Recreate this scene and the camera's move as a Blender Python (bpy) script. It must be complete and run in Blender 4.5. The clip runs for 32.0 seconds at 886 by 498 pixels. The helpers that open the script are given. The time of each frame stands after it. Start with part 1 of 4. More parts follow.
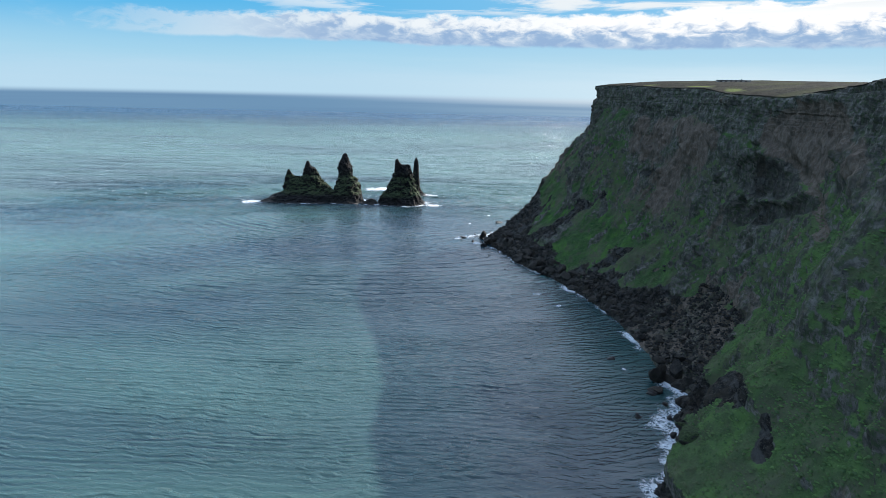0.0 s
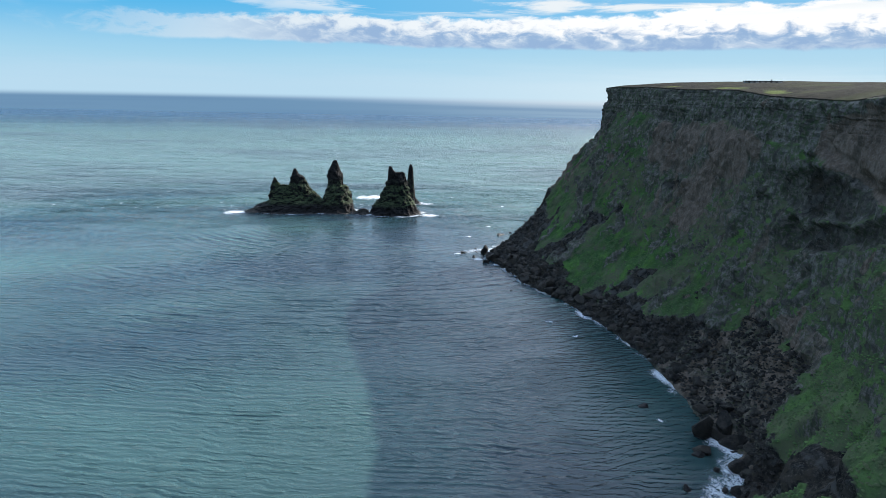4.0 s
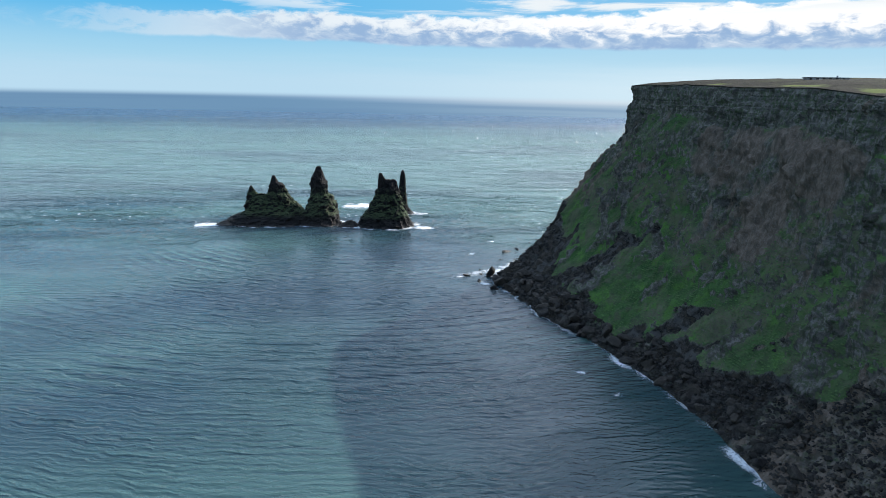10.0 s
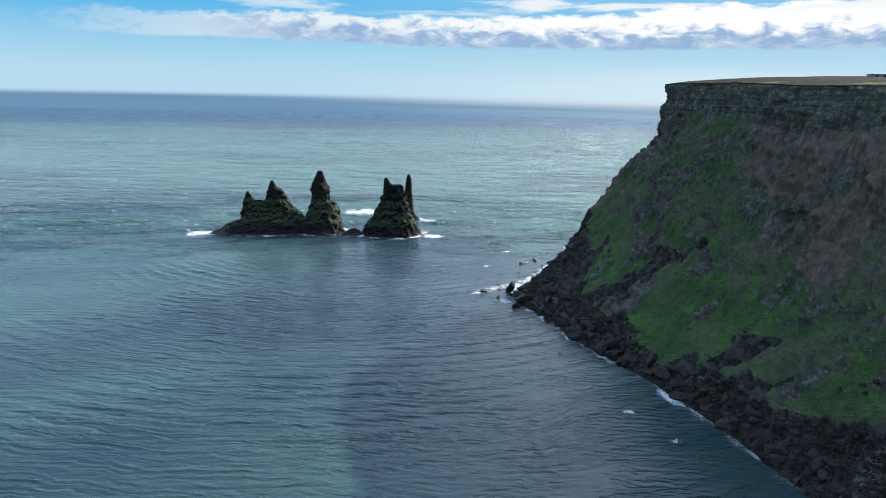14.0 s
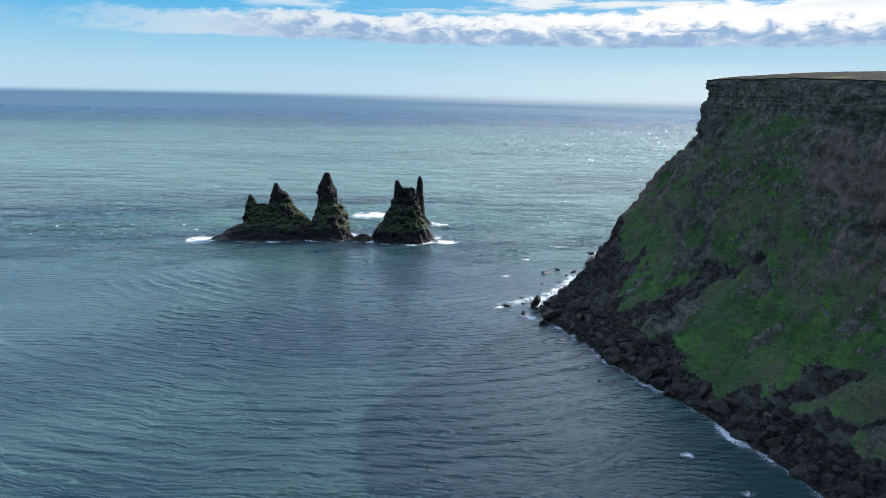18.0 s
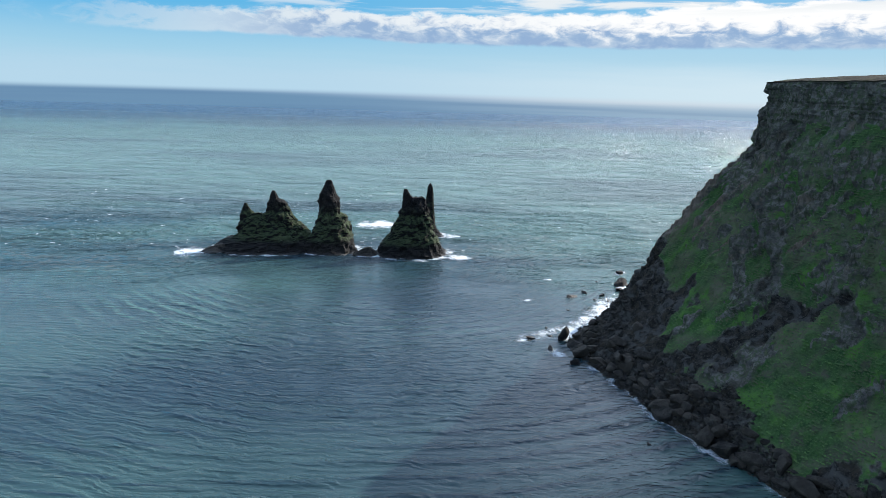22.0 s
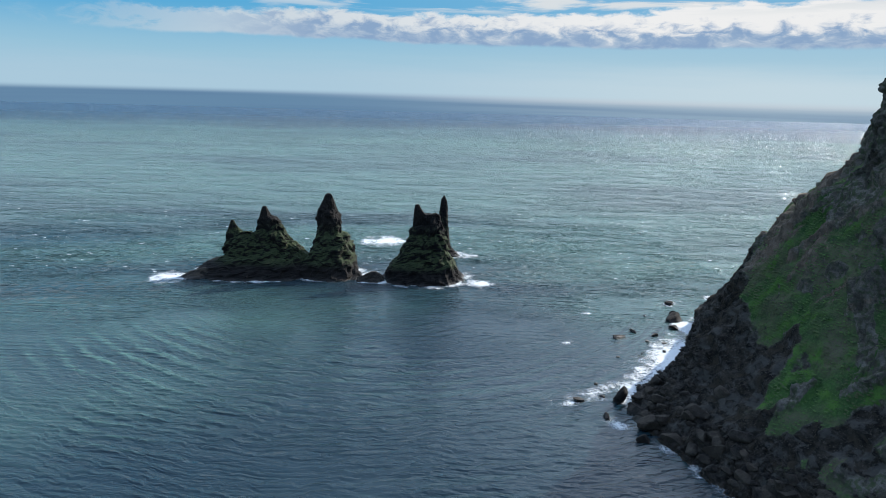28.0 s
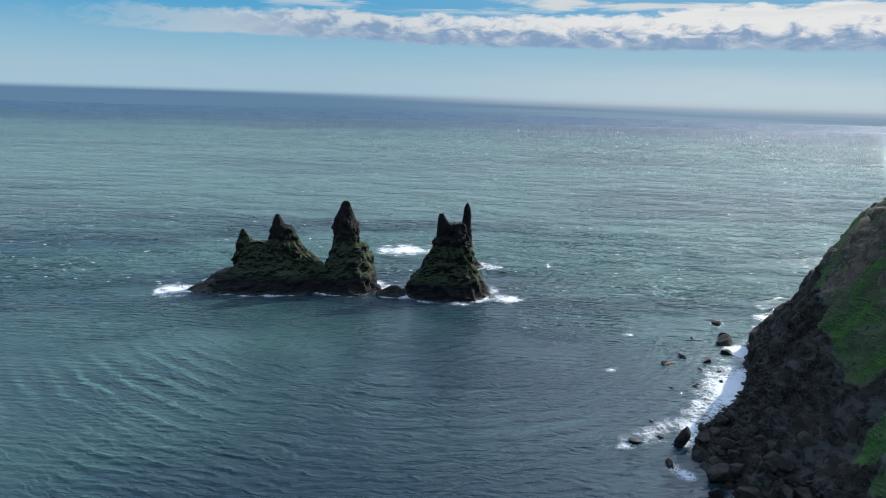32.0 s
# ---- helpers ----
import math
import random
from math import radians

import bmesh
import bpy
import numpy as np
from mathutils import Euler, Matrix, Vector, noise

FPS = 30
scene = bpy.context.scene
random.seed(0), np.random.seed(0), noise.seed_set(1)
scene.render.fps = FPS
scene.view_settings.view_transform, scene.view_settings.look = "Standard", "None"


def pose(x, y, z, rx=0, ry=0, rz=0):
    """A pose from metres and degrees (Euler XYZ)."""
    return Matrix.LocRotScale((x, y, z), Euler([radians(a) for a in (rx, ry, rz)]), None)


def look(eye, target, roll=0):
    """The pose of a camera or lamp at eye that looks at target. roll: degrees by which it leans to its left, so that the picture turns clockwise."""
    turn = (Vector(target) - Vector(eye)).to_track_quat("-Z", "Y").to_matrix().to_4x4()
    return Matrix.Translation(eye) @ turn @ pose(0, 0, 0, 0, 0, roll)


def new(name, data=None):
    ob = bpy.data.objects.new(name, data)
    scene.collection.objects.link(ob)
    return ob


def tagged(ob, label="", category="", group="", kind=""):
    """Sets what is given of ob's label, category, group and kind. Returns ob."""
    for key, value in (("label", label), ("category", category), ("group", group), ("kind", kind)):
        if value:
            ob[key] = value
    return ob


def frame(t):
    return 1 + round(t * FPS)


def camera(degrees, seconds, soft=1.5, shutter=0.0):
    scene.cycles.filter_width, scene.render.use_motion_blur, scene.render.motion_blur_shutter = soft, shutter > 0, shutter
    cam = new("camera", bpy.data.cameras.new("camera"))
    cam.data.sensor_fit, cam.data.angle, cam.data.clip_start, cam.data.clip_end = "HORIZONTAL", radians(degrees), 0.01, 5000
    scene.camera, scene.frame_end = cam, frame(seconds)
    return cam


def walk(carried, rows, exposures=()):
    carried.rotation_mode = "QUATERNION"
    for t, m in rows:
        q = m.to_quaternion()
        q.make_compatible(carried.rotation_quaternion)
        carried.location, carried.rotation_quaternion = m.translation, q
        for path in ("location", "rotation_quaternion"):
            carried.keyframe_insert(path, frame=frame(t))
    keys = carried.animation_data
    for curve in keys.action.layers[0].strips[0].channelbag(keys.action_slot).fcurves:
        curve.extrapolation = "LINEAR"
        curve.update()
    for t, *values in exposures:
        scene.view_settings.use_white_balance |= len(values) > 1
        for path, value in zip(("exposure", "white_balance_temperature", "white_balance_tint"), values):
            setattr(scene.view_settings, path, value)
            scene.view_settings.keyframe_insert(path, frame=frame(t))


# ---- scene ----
cam = camera(70.4, 32.0, soft=0.75)
PATH = [
    (0, (-2.006, -8.81, 147.466), (-1.987, -6.868, 146.99), 1.2),
    (1, (-4.238, 3.749, 147.696), (-4.212, 5.692, 147.223), 1.2),
    (2, (-6.1, 16.994, 148.063), (-6.067, 18.937, 147.59), 1.1),
    (3, (-7.105, 31.031, 148.454), (-7.067, 32.974, 147.982), 1.2),
    (3.5, (-6.721, 39.086, 148.214), (-6.682, 41.03, 147.744), 1.1),
    (5.5, (-8.498, 67.489, 148.959), (-8.449, 69.432, 148.489), 1.1),
    (6, (-9.647, 74.169, 149.09), (-9.593, 76.113, 148.621), 1.2),
    (7, (-11.414, 87.838, 149.697), (-11.352, 89.781, 149.227), 1.1),
    (8, (-12.42, 101.653, 150.239), (-12.352, 103.596, 149.77), 1.2),
    (9, (-14.376, 116.191, 149.256), (-14.3, 118.133, 148.786), 1.1),
    (10, (-16.537, 131.163, 148.626), (-16.454, 133.105, 148.152), 1.1),
    (11, (-18.739, 145.299, 147.988), (-18.646, 147.24, 147.515), 1.1),
    (12, (-21.644, 157.17, 147.957), (-21.546, 159.111, 147.483), 1.2),
    (13, (-25.632, 168.156, 147.958), (-25.533, 170.096, 147.484), 1.2),
    (14, (-29.948, 177.976, 147.804), (-29.852, 179.917, 147.331), 1.1),
    (14.5, (-31.998, 182.609, 147.876), (-31.901, 184.55, 147.403), 1.1),
    (16.5, (-37.789, 201.953, 147.08), (-37.695, 203.893, 146.605), 1.0),
    (17, (-39.038, 206.615, 146.991), (-38.945, 208.555, 146.514), 1.0),
    (18, (-40.517, 218.674, 146.972), (-40.428, 220.614, 146.493), 1.1),
    (19, (-41.347, 232.162, 147.403), (-41.264, 234.101, 146.923), 1.3),
    (20, (-42.046, 246.875, 147.519), (-41.969, 248.815, 147.038), 1.4),
    (21, (-42.717, 262.213, 147.878), (-42.645, 264.153, 147.397), 1.5),
    (22, (-44.125, 277.24, 148.034), (-44.055, 279.18, 147.553), 1.6),
    (23, (-45.22, 291.759, 148.241), (-45.153, 293.699, 147.76), 1.6),
    (24, (-46.021, 306.553, 148.199), (-45.958, 308.493, 147.717), 1.6),
    (25, (-47.349, 321.902, 148.279), (-47.287, 323.842, 147.796), 1.6),
    (25.5, (-48.162, 328.943, 147.547), (-48.101, 330.884, 147.066), 1.5),
    (27.5, (-51.669, 354.604, 147.368), (-51.609, 356.545, 146.888), 1.5),
    (28, (-53.217, 359.65, 147.456), (-53.157, 361.591, 146.976), 1.5),
    (29, (-56.801, 368.813, 147.331), (-56.746, 370.755, 146.854), 1.4),
    (30, (-61.153, 376.979, 147.458), (-61.105, 378.92, 146.98), 1.4),
    (31, (-64.925, 386.425, 147.424), (-64.881, 388.366, 146.946), 1.5),
    (32, (-66.735, 396.929, 146.929), (-66.696, 398.87, 146.451), 1.7),
]

walk(cam, [(t, look(eye, aim, roll)) for t, eye, aim, roll in PATH], ((0, 0.92), (9, 0.94), (17, 0.90), (25, 0.78), (32, 0.50)))

# ---- light ----
SUN_WAY = Vector((222, 164, 160)).normalized()   # towards the sun
SUN_EL = math.asin(SUN_WAY.z)
SUN_AZ = math.atan2(SUN_WAY.x, SUN_WAY.y)

sun = new("sun", bpy.data.lights.new("sun", "SUN"))
sun.data.energy, sun.data.angle, sun.data.color = 4.8, radians(0.6), (1.0, 0.95, 0.88)
sun.matrix_world = look(SUN_WAY * 900, (0, 0, 0))


class Nodes:
    """Short hand for a node tree."""

    def __init__(self, tree):
        self.tree = tree
        tree.nodes.clear()

    def add(self, kind, inputs=(), **props):
        n = self.tree.nodes.new(kind)
        for k, v in props.items():
            setattr(n, k, v)
        for k, v in dict(inputs).items():
            if isinstance(v, bpy.types.NodeSocket):
                self.tree.links.new(v, n.inputs[k])
            else:
                n.inputs[k].default_value = v
        return n

    def math(self, op, a, b=0.0, c=0.0, clamp=False):
        n = self.add("ShaderNodeMath", {0: a, 1: b, 2: c}, operation=op, use_clamp=clamp)
        return n.outputs[0]

    def ramp(self, v, lo, hi, a=0.0, b=1.0, smooth=True):
        n = self.add("ShaderNodeMapRange", {"Value": v, "From Min": lo, "From Max": hi, "To Min": a, "To Max": b},
                     interpolation_type="SMOOTHSTEP" if smooth else "LINEAR")
        return n.outputs[0]

    def mix(self, f, a, b, kind="MIX"):
        n = self.add("ShaderNodeMix", {0: f, 6: a, 7: b}, data_type="RGBA", blend_type=kind)
        return n.outputs[2]

    def noise(self, vec, scale, detail=4.0, rough=0.55, dist=0.0):
        n = self.add("ShaderNodeTexNoise", {"Vector": vec, "Scale": scale, "Detail": detail, "Roughness": rough, "Distortion": dist})
        return n.outputs["Fac"]

    def scaled(self, vec, s, rot=(0, 0, 0), off=(0, 0, 0)):
        n = self.add("ShaderNodeMapping", {"Vector": vec, "Scale": s, "Rotation": rot, "Location": off})
        return n.outputs[0]


def make_world():
    world = bpy.data.worlds.new("sky")
    scene.world = world
    world.use_nodes = True
    g = Nodes(world.node_tree)
    sky = g.add("ShaderNodeTexSky", sky_type="NISHITA", sun_disc=False, sun_elevation=SUN_EL, sun_rotation=SUN_AZ,
                altitude=150.0, air_density=1.0, dust_density=1.0, ozone_density=1.5)
    gain = g.add("ShaderNodeMix", {0: 1.0, 6: sky.outputs[0], 7: (0.17, 0.235, 0.32, 1)}, data_type="RGBA", blend_type="MULTIPLY").outputs[2]
    way = g.add("ShaderNodeTexCoord").outputs["Generated"]
    xyz = g.add("ShaderNodeSeparateXYZ", {0: way}).outputs
    el = g.math("MULTIPLY", g.math("ARCSINE", xyz[2]), 57.2958)
    az = g.math("MULTIPLY", g.math("ARCTAN2", xyz[0], xyz[1]), 57.2958)
    flat = g.add("ShaderNodeCombineXYZ", {0: az, 1: el, 2: 0.0}).outputs[0]

    # clear air seen low over the sea
    low = g.mix(g.ramp(el, 2.6, 7.5), (0.40, 0.70, 0.90, 1), (0.10, 0.50, 0.88, 1))
    low = g.mix(g.ramp(az, -28, 26), low, g.mix(0.22, low, (0.80, 0.92, 0.98, 1)))
    col = g.mix(g.ramp(el, 14, 40), low, gain)
    # pale bank of haze over the horizon, whiter towards the sun
    hz = g.noise(g.scaled(flat, (0.05, 0.7, 1)), 1.0, 4)
    haze = g.math("MULTIPLY", g.ramp(g.math("ADD", el, g.math("MULTIPLY", g.math("SUBTRACT", hz, 0.5), 2.2)), 3.5, 0.8), 0.85)
    right = g.ramp(az, -14, 30)
    col = g.mix(haze, col, g.mix(right, (0.54, 0.76, 0.92, 1), (0.74, 0.90, 0.99, 1)))

    # long bank of cloud: white crests, blue-grey undersides
    edge = g.noise(g.scaled(flat, (0.26, 0.7, 1)), 1.0, 8, 0.62, 0.25)
    puff = g.noise(g.scaled(flat, (0.50, 1.15, 1), off=(4.1, 1.3, 0)), 1.0, 8, 0.62, 0.5)
    base = g.math("ADD", g.ramp(az, -30, 34, 4.35, 4.0), g.math("MULTIPLY", g.math("SUBTRACT", g.noise(g.scaled(flat, (0.13, 0.12, 1)), 1.0, 6, 0.6), 0.5), 1.3))
    thick = g.math("ADD", g.ramp(az, -32, -6, 1.6, 2.5), g.ramp(az, 8, 26, 0.0, 1.0))
    top = g.math("ADD", g.math("ADD", base, thick), g.math("MULTIPLY", g.math("SUBTRACT", edge, 0.5), 2.6))
    body = g.math("MULTIPLY", g.ramp(g.math("SUBTRACT", top, el), -0.05, 0.40), g.ramp(g.math("SUBTRACT", el, base), -0.12, 0.22))
    body = g.math("MULTIPLY", body, g.ramp(az, -34, -10, 0.10, 0.98))
    body = g.math("MULTIPLY", body, g.ramp(g.math("ADD", puff, g.ramp(az, -34, -8, -0.12, 0.4)), 0.36, 0.60))
    shade = g.ramp(g.math("ADD", g.math("SUBTRACT", el, base), g.math("MULTIPLY", g.math("SUBTRACT", puff, 0.5), 4.4)), 0.75, 2.1)
    shade = g.math("MAXIMUM", shade, g.ramp(az, -8, -22))
    white = g.mix(g.ramp(az, -28, 22), (0.70, 0.82, 0.92, 1), (1.12, 1.12, 1.12, 1))
    cloud = g.mix(shade, g.mix(g.ramp(puff, 0.62, 0.38), (0.52, 0.66, 0.84, 1), (0.33, 0.49, 0.74, 1)), white)
    col = g.mix(body, col, cloud)
    # thin high streaks over the bank
    wisp = g.noise(g.scaled(flat, (0.085, 0.75, 1), rot=(0, 0, 0.05), off=(2.0, 0.4, 0)), 1.0, 7, 0.58, 0.5)
    veil = g.math("MULTIPLY", g.ramp(wisp, 0.47, 0.60), g.math("MULTIPLY", g.ramp(el, 6.2, 7.4), g.ramp(az, -26, 4, 0.35, 0.95)))
    col = g.mix(g.math("MULTIPLY", veil, g.ramp(el, 30, 12)), col, (0.92, 0.97, 1.0, 1))
    # sky out of view, added to shape wave reflections: bright belt, bluer belt, broken bright cloud overhead
    col = g.mix(g.math("MULTIPLY", g.ramp(el, 8.5, 11), g.ramp(el, 26, 18)), col, (0.90, 1.10, 1.34, 1))
    col = g.mix(g.math("MULTIPLY", g.ramp(el, 18, 26), g.ramp(el, 46, 36)), col, (0.30, 0.59, 1.12, 1))
    veil2 = g.math("MULTIPLY", g.ramp(g.noise(g.scaled(way, (2, 2, 5)), 1.0, 6), 0.38, 0.64), g.math("MULTIPLY", g.ramp(el, 24, 46), 0.88))
    col = g.mix(veil2, col, (0.92, 1.24, 1.72, 1))

    # brighter sky about the sun
    near_sun = g.add("ShaderNodeVectorMath", {0: way, 1: tuple(SUN_WAY)}, operation="DOT_PRODUCT").outputs["Value"]
    glow = g.math("MULTIPLY", g.math("POWER", g.ramp(near_sun, 0.42, 1.0, smooth=False), 1.9), g.ramp(el, 9.5, 18))
    col = g.mix(glow, col, g.mix(1.0, col, (2.8, 3.2, 3.7, 1), "ADD"))
    # far sea beyond the modelled sheet, mist along the horizon towards the sun
    far = g.mix(g.ramp(az, -15, 32), (0.17, 0.32, 0.50, 1), (0.38, 0.53, 0.68, 1))
    band = g.noise(g.scaled(flat, (0.03, 2.2, 1)), 1.0, 4)
    far = g.mix(g.ramp(band, 0.40, 0.60, 0.0, 0.25), far, (0.12, 0.23, 0.42, 1))
    mist = g.mix(g.ramp(az, -12, 22), (0.40, 0.57, 0.76, 1), (0.72, 0.83, 0.92, 1))
    reach_ = g.ramp(az, -26, 10, -0.45, -0.95)
    far = g.mix(g.math("MULTIPLY", g.ramp(g.math("SUBTRACT", el, reach_), 0.0, 0.75), g.ramp(az, -30, 12, 0.70, 0.90)), far, mist)
    col = g.mix(g.ramp(el, -0.42, 0.12), far, col)

    bg = g.add("ShaderNodeBackground", {"Color": col, "Strength": 0.5})
    g.tree.links.new(bg.outputs[0], g.add("ShaderNodeOutputWorld").inputs[0])


make_world()


# ---- noise on arrays ----
def lattice(ix, iy, iz, seed):
    h = (ix * 374761393 + iy * 668265263 + iz * 2147483647 + seed * 974634541) & 0xFFFFFFFF
    h = ((h ^ (h >> 13)) * 1274126177) & 0xFFFFFFFF
    h = ((h ^ (h >> 16)) * 2246822519) & 0xFFFFFFFF
    return ((h ^ (h >> 15)) & 0xFFFFFF) / float(0xFFFFFF) * 2 - 1


def vnoise(p, seed=0):
    p = np.asarray(p, float)
    i = np.floor(p).astype(np.int64)
    f = p - i
    w = f * f * f * (f * (f * 6 - 15) + 10)
    out = 0
    for dx in (0, 1):
        for dy in (0, 1):
            for dz in (0, 1):
                k = (w[..., 0] if dx else 1 - w[..., 0]) * (w[..., 1] if dy else 1 - w[..., 1]) * (w[..., 2] if dz else 1 - w[..., 2])
                out = out + k * lattice(i[..., 0] + dx, i[..., 1] + dy, i[..., 2] + dz, seed)
    return out


def fbm(p, octaves=4, seed=0, gain=0.5, ridged=False):
    p = np.asarray(p, float)
    out, amp, total = 0, 1.0, 0.0
    for o in range(octaves):
        n = vnoise(p * 2.03 ** o + 17.3 * o, seed + o)
        out = out + amp * ((1 - 2 * np.abs(n)) if ridged else n)
        total += amp
        amp *= gain
    return out / total


def step(lo, hi, v):
    t = np.clip((v - lo) / (hi - lo), 0, 1)
    return t * t * (3 - 2 * t)


# ---- materials ----
def material(name):
    m = bpy.data.materials.new(name)
    m.use_nodes = True
    return m, Nodes(m.node_tree)


def finish(g, color, rough=0.9, bump=None, strength=0.5, dist=0.3, spec=0.25):
    ins = {"Base Color": color, "Roughness": rough, "Specular IOR Level": spec}
    if bump is not None:
        ins["Normal"] = g.add("ShaderNodeBump", {"Height": bump, "Strength": strength, "Distance": dist}).outputs[0]
    b = g.add("ShaderNodeBsdfPrincipled", ins)
    g.tree.links.new(b.outputs[0], g.add("ShaderNodeOutputMaterial").inputs[0])
    return b


def mat_land():
    """Turf, tuff and scree, mixed by the cover worked out for each point of the ground."""
    m, g = material("headland_ground")
    pos = g.add("ShaderNodeNewGeometry").outputs["Position"]
    att = g.add("ShaderNodeAttribute", attribute_name="cover")
    rgb = g.add("ShaderNodeSeparateColor", {0: att.outputs["Color"]}).outputs
    fine = g.noise(pos, 1.1, 8, 0.72)
    mid = g.noise(pos, 0.22, 6, 0.65)
    big = g.noise(pos, 0.035, 4, 0.55)
    strata = g.noise(g.scaled(pos, (0.12, 0.12, 0.26)), 1.0, 6, 0.62, 0.9)
    grass = g.mix(g.ramp(mid, 0.32, 0.68), (0.025, 0.054, 0.022, 1), (0.052, 0.108, 0.034, 1))
    patchy = g.noise(pos, 0.075, 5, 0.6, 0.4)
    grass = g.mix(g.ramp(big, 0.42, 0.62), grass, (0.100, 0.096, 0.066, 1))
    grass = g.mix(g.ramp(patchy, 0.52, 0.66), grass, (0.068, 0.144, 0.032, 1))
    grass = g.mix(g.math("MULTIPLY", g.ramp(patchy, 0.46, 0.34), 0.8), grass, (0.080, 0.070, 0.056, 1))
    grass = g.mix(g.ramp(fine, 0.48, 0.68), grass, (0.072, 0.124, 0.045, 1))
    grass = g.mix(g.ramp(fine, 0.47, 0.34, 0.0, 0.5), grass, (0.034, 0.044, 0.026, 1))
    # paler bench grass, brightened further along to make up for weak skylight
    near_bay = g.ramp(g.add("ShaderNodeSeparateXYZ", {0: pos}).outputs[1], 520, 260, 0.0, 0.60)
    grass = g.mix(near_bay, grass, g.mix(g.ramp(patchy, 0.42, 0.6), (0.074, 0.088, 0.048, 1), (0.086, 0.132, 0.050, 1)))
    rock = g.mix(g.ramp(strata, 0.35, 0.65), (0.062, 0.060, 0.053, 1), (0.158, 0.146, 0.128, 1))
    rock = g.mix(g.ramp(mid, 0.50, 0.75), rock, (0.172, 0.158, 0.136, 1))
    rock = g.mix(g.ramp(fine, 0.47, 0.33, 0.0, 0.6), rock, (0.018, 0.017, 0.015, 1))
    rock = g.mix(g.math("MULTIPLY", g.ramp(g.noise(pos, 0.45, 5, 0.65), 0.45, 0.60), 0.75), rock, (0.046, 0.068, 0.028, 1))
    bare = g.mix(g.ramp(mid, 0.35, 0.7), (0.090, 0.068, 0.051, 1), (0.155, 0.122, 0.093, 1))
    bare = g.mix(g.ramp(fine, 0.42, 0.72), bare, (0.165, 0.140, 0.116, 1))
    turf = g.mix(g.ramp(mid, 0.38, 0.65), (0.017, 0.016, 0.013, 1), (0.030, 0.028, 0.020, 1))
    turf = g.mix(g.ramp(big, 0.52, 0.66), turf, (0.034, 0.036, 0.019, 1))
    turf = g.mix(g.ramp(rgb[0], 0.35, 0.75), turf, (0.088, 0.105, 0.030, 1))
    streaks = g.noise(g.scaled(pos, (0.32, 0.32, 0.07)), 1.0, 6, 0.65, 0.6)
    rock = g.mix(g.ramp(streaks, 0.52, 0.40, 0.0, 0.6), rock, (0.040, 0.037, 0.030, 1))
    bare = g.mix(g.ramp(streaks, 0.53, 0.40, 0.0, 0.6), bare, (0.056, 0.048, 0.038, 1))
    basalt = g.mix(g.ramp(mid, 0.35, 0.7), (0.010, 0.010, 0.0095, 1), (0.044, 0.039, 0.032, 1))
    basalt = g.mix(g.ramp(fine, 0.52, 0.70), basalt, (0.086, 0.077, 0.062, 1))
    slabs = g.noise(g.scaled(pos, (0.11, 0.11, 0.16), rot=(0.5, 0.2, 0.4)), 1.0, 6, 0.62, 0.8)
    basalt = g.mix(g.ramp(slabs, 0.48, 0.62, 0.0, 0.7), basalt, (0.074, 0.072, 0.066, 1))
    basalt = g.mix(g.ramp(slabs, 0.44, 0.36, 0.0, 0.7), basalt, (0.040, 0.034, 0.025, 1))
    rock = g.mix(g.ramp(att.outputs["Alpha"], 0.20, 0.75), rock, basalt)
    cover = g.math("ADD", rgb[0], g.math("ADD", g.math("MULTIPLY", g.math("SUBTRACT", mid, 0.5), 0.7), g.math("MULTIPLY", g.math("SUBTRACT", fine, 0.5), 0.40)))
    col = g.mix(g.ramp(cover, 0.35, 0.65), rock, grass)
    col = g.mix(g.ramp(g.math("ADD", rgb[1], g.math("MULTIPLY", g.math("SUBTRACT", mid, 0.5), 0.8)), 0.35, 0.7), col, bare)
    col = g.mix(g.ramp(rgb[2], 0.3, 0.7), col, turf)
    h = g.math("ADD", g.math("MULTIPLY", fine, 1.0), g.math("MULTIPLY", g.noise(pos, 5.0, 4, 0.6), 0.35))
    finish(g, col, 0.95, h, 0.7, 0.5, 0.02)
    return m


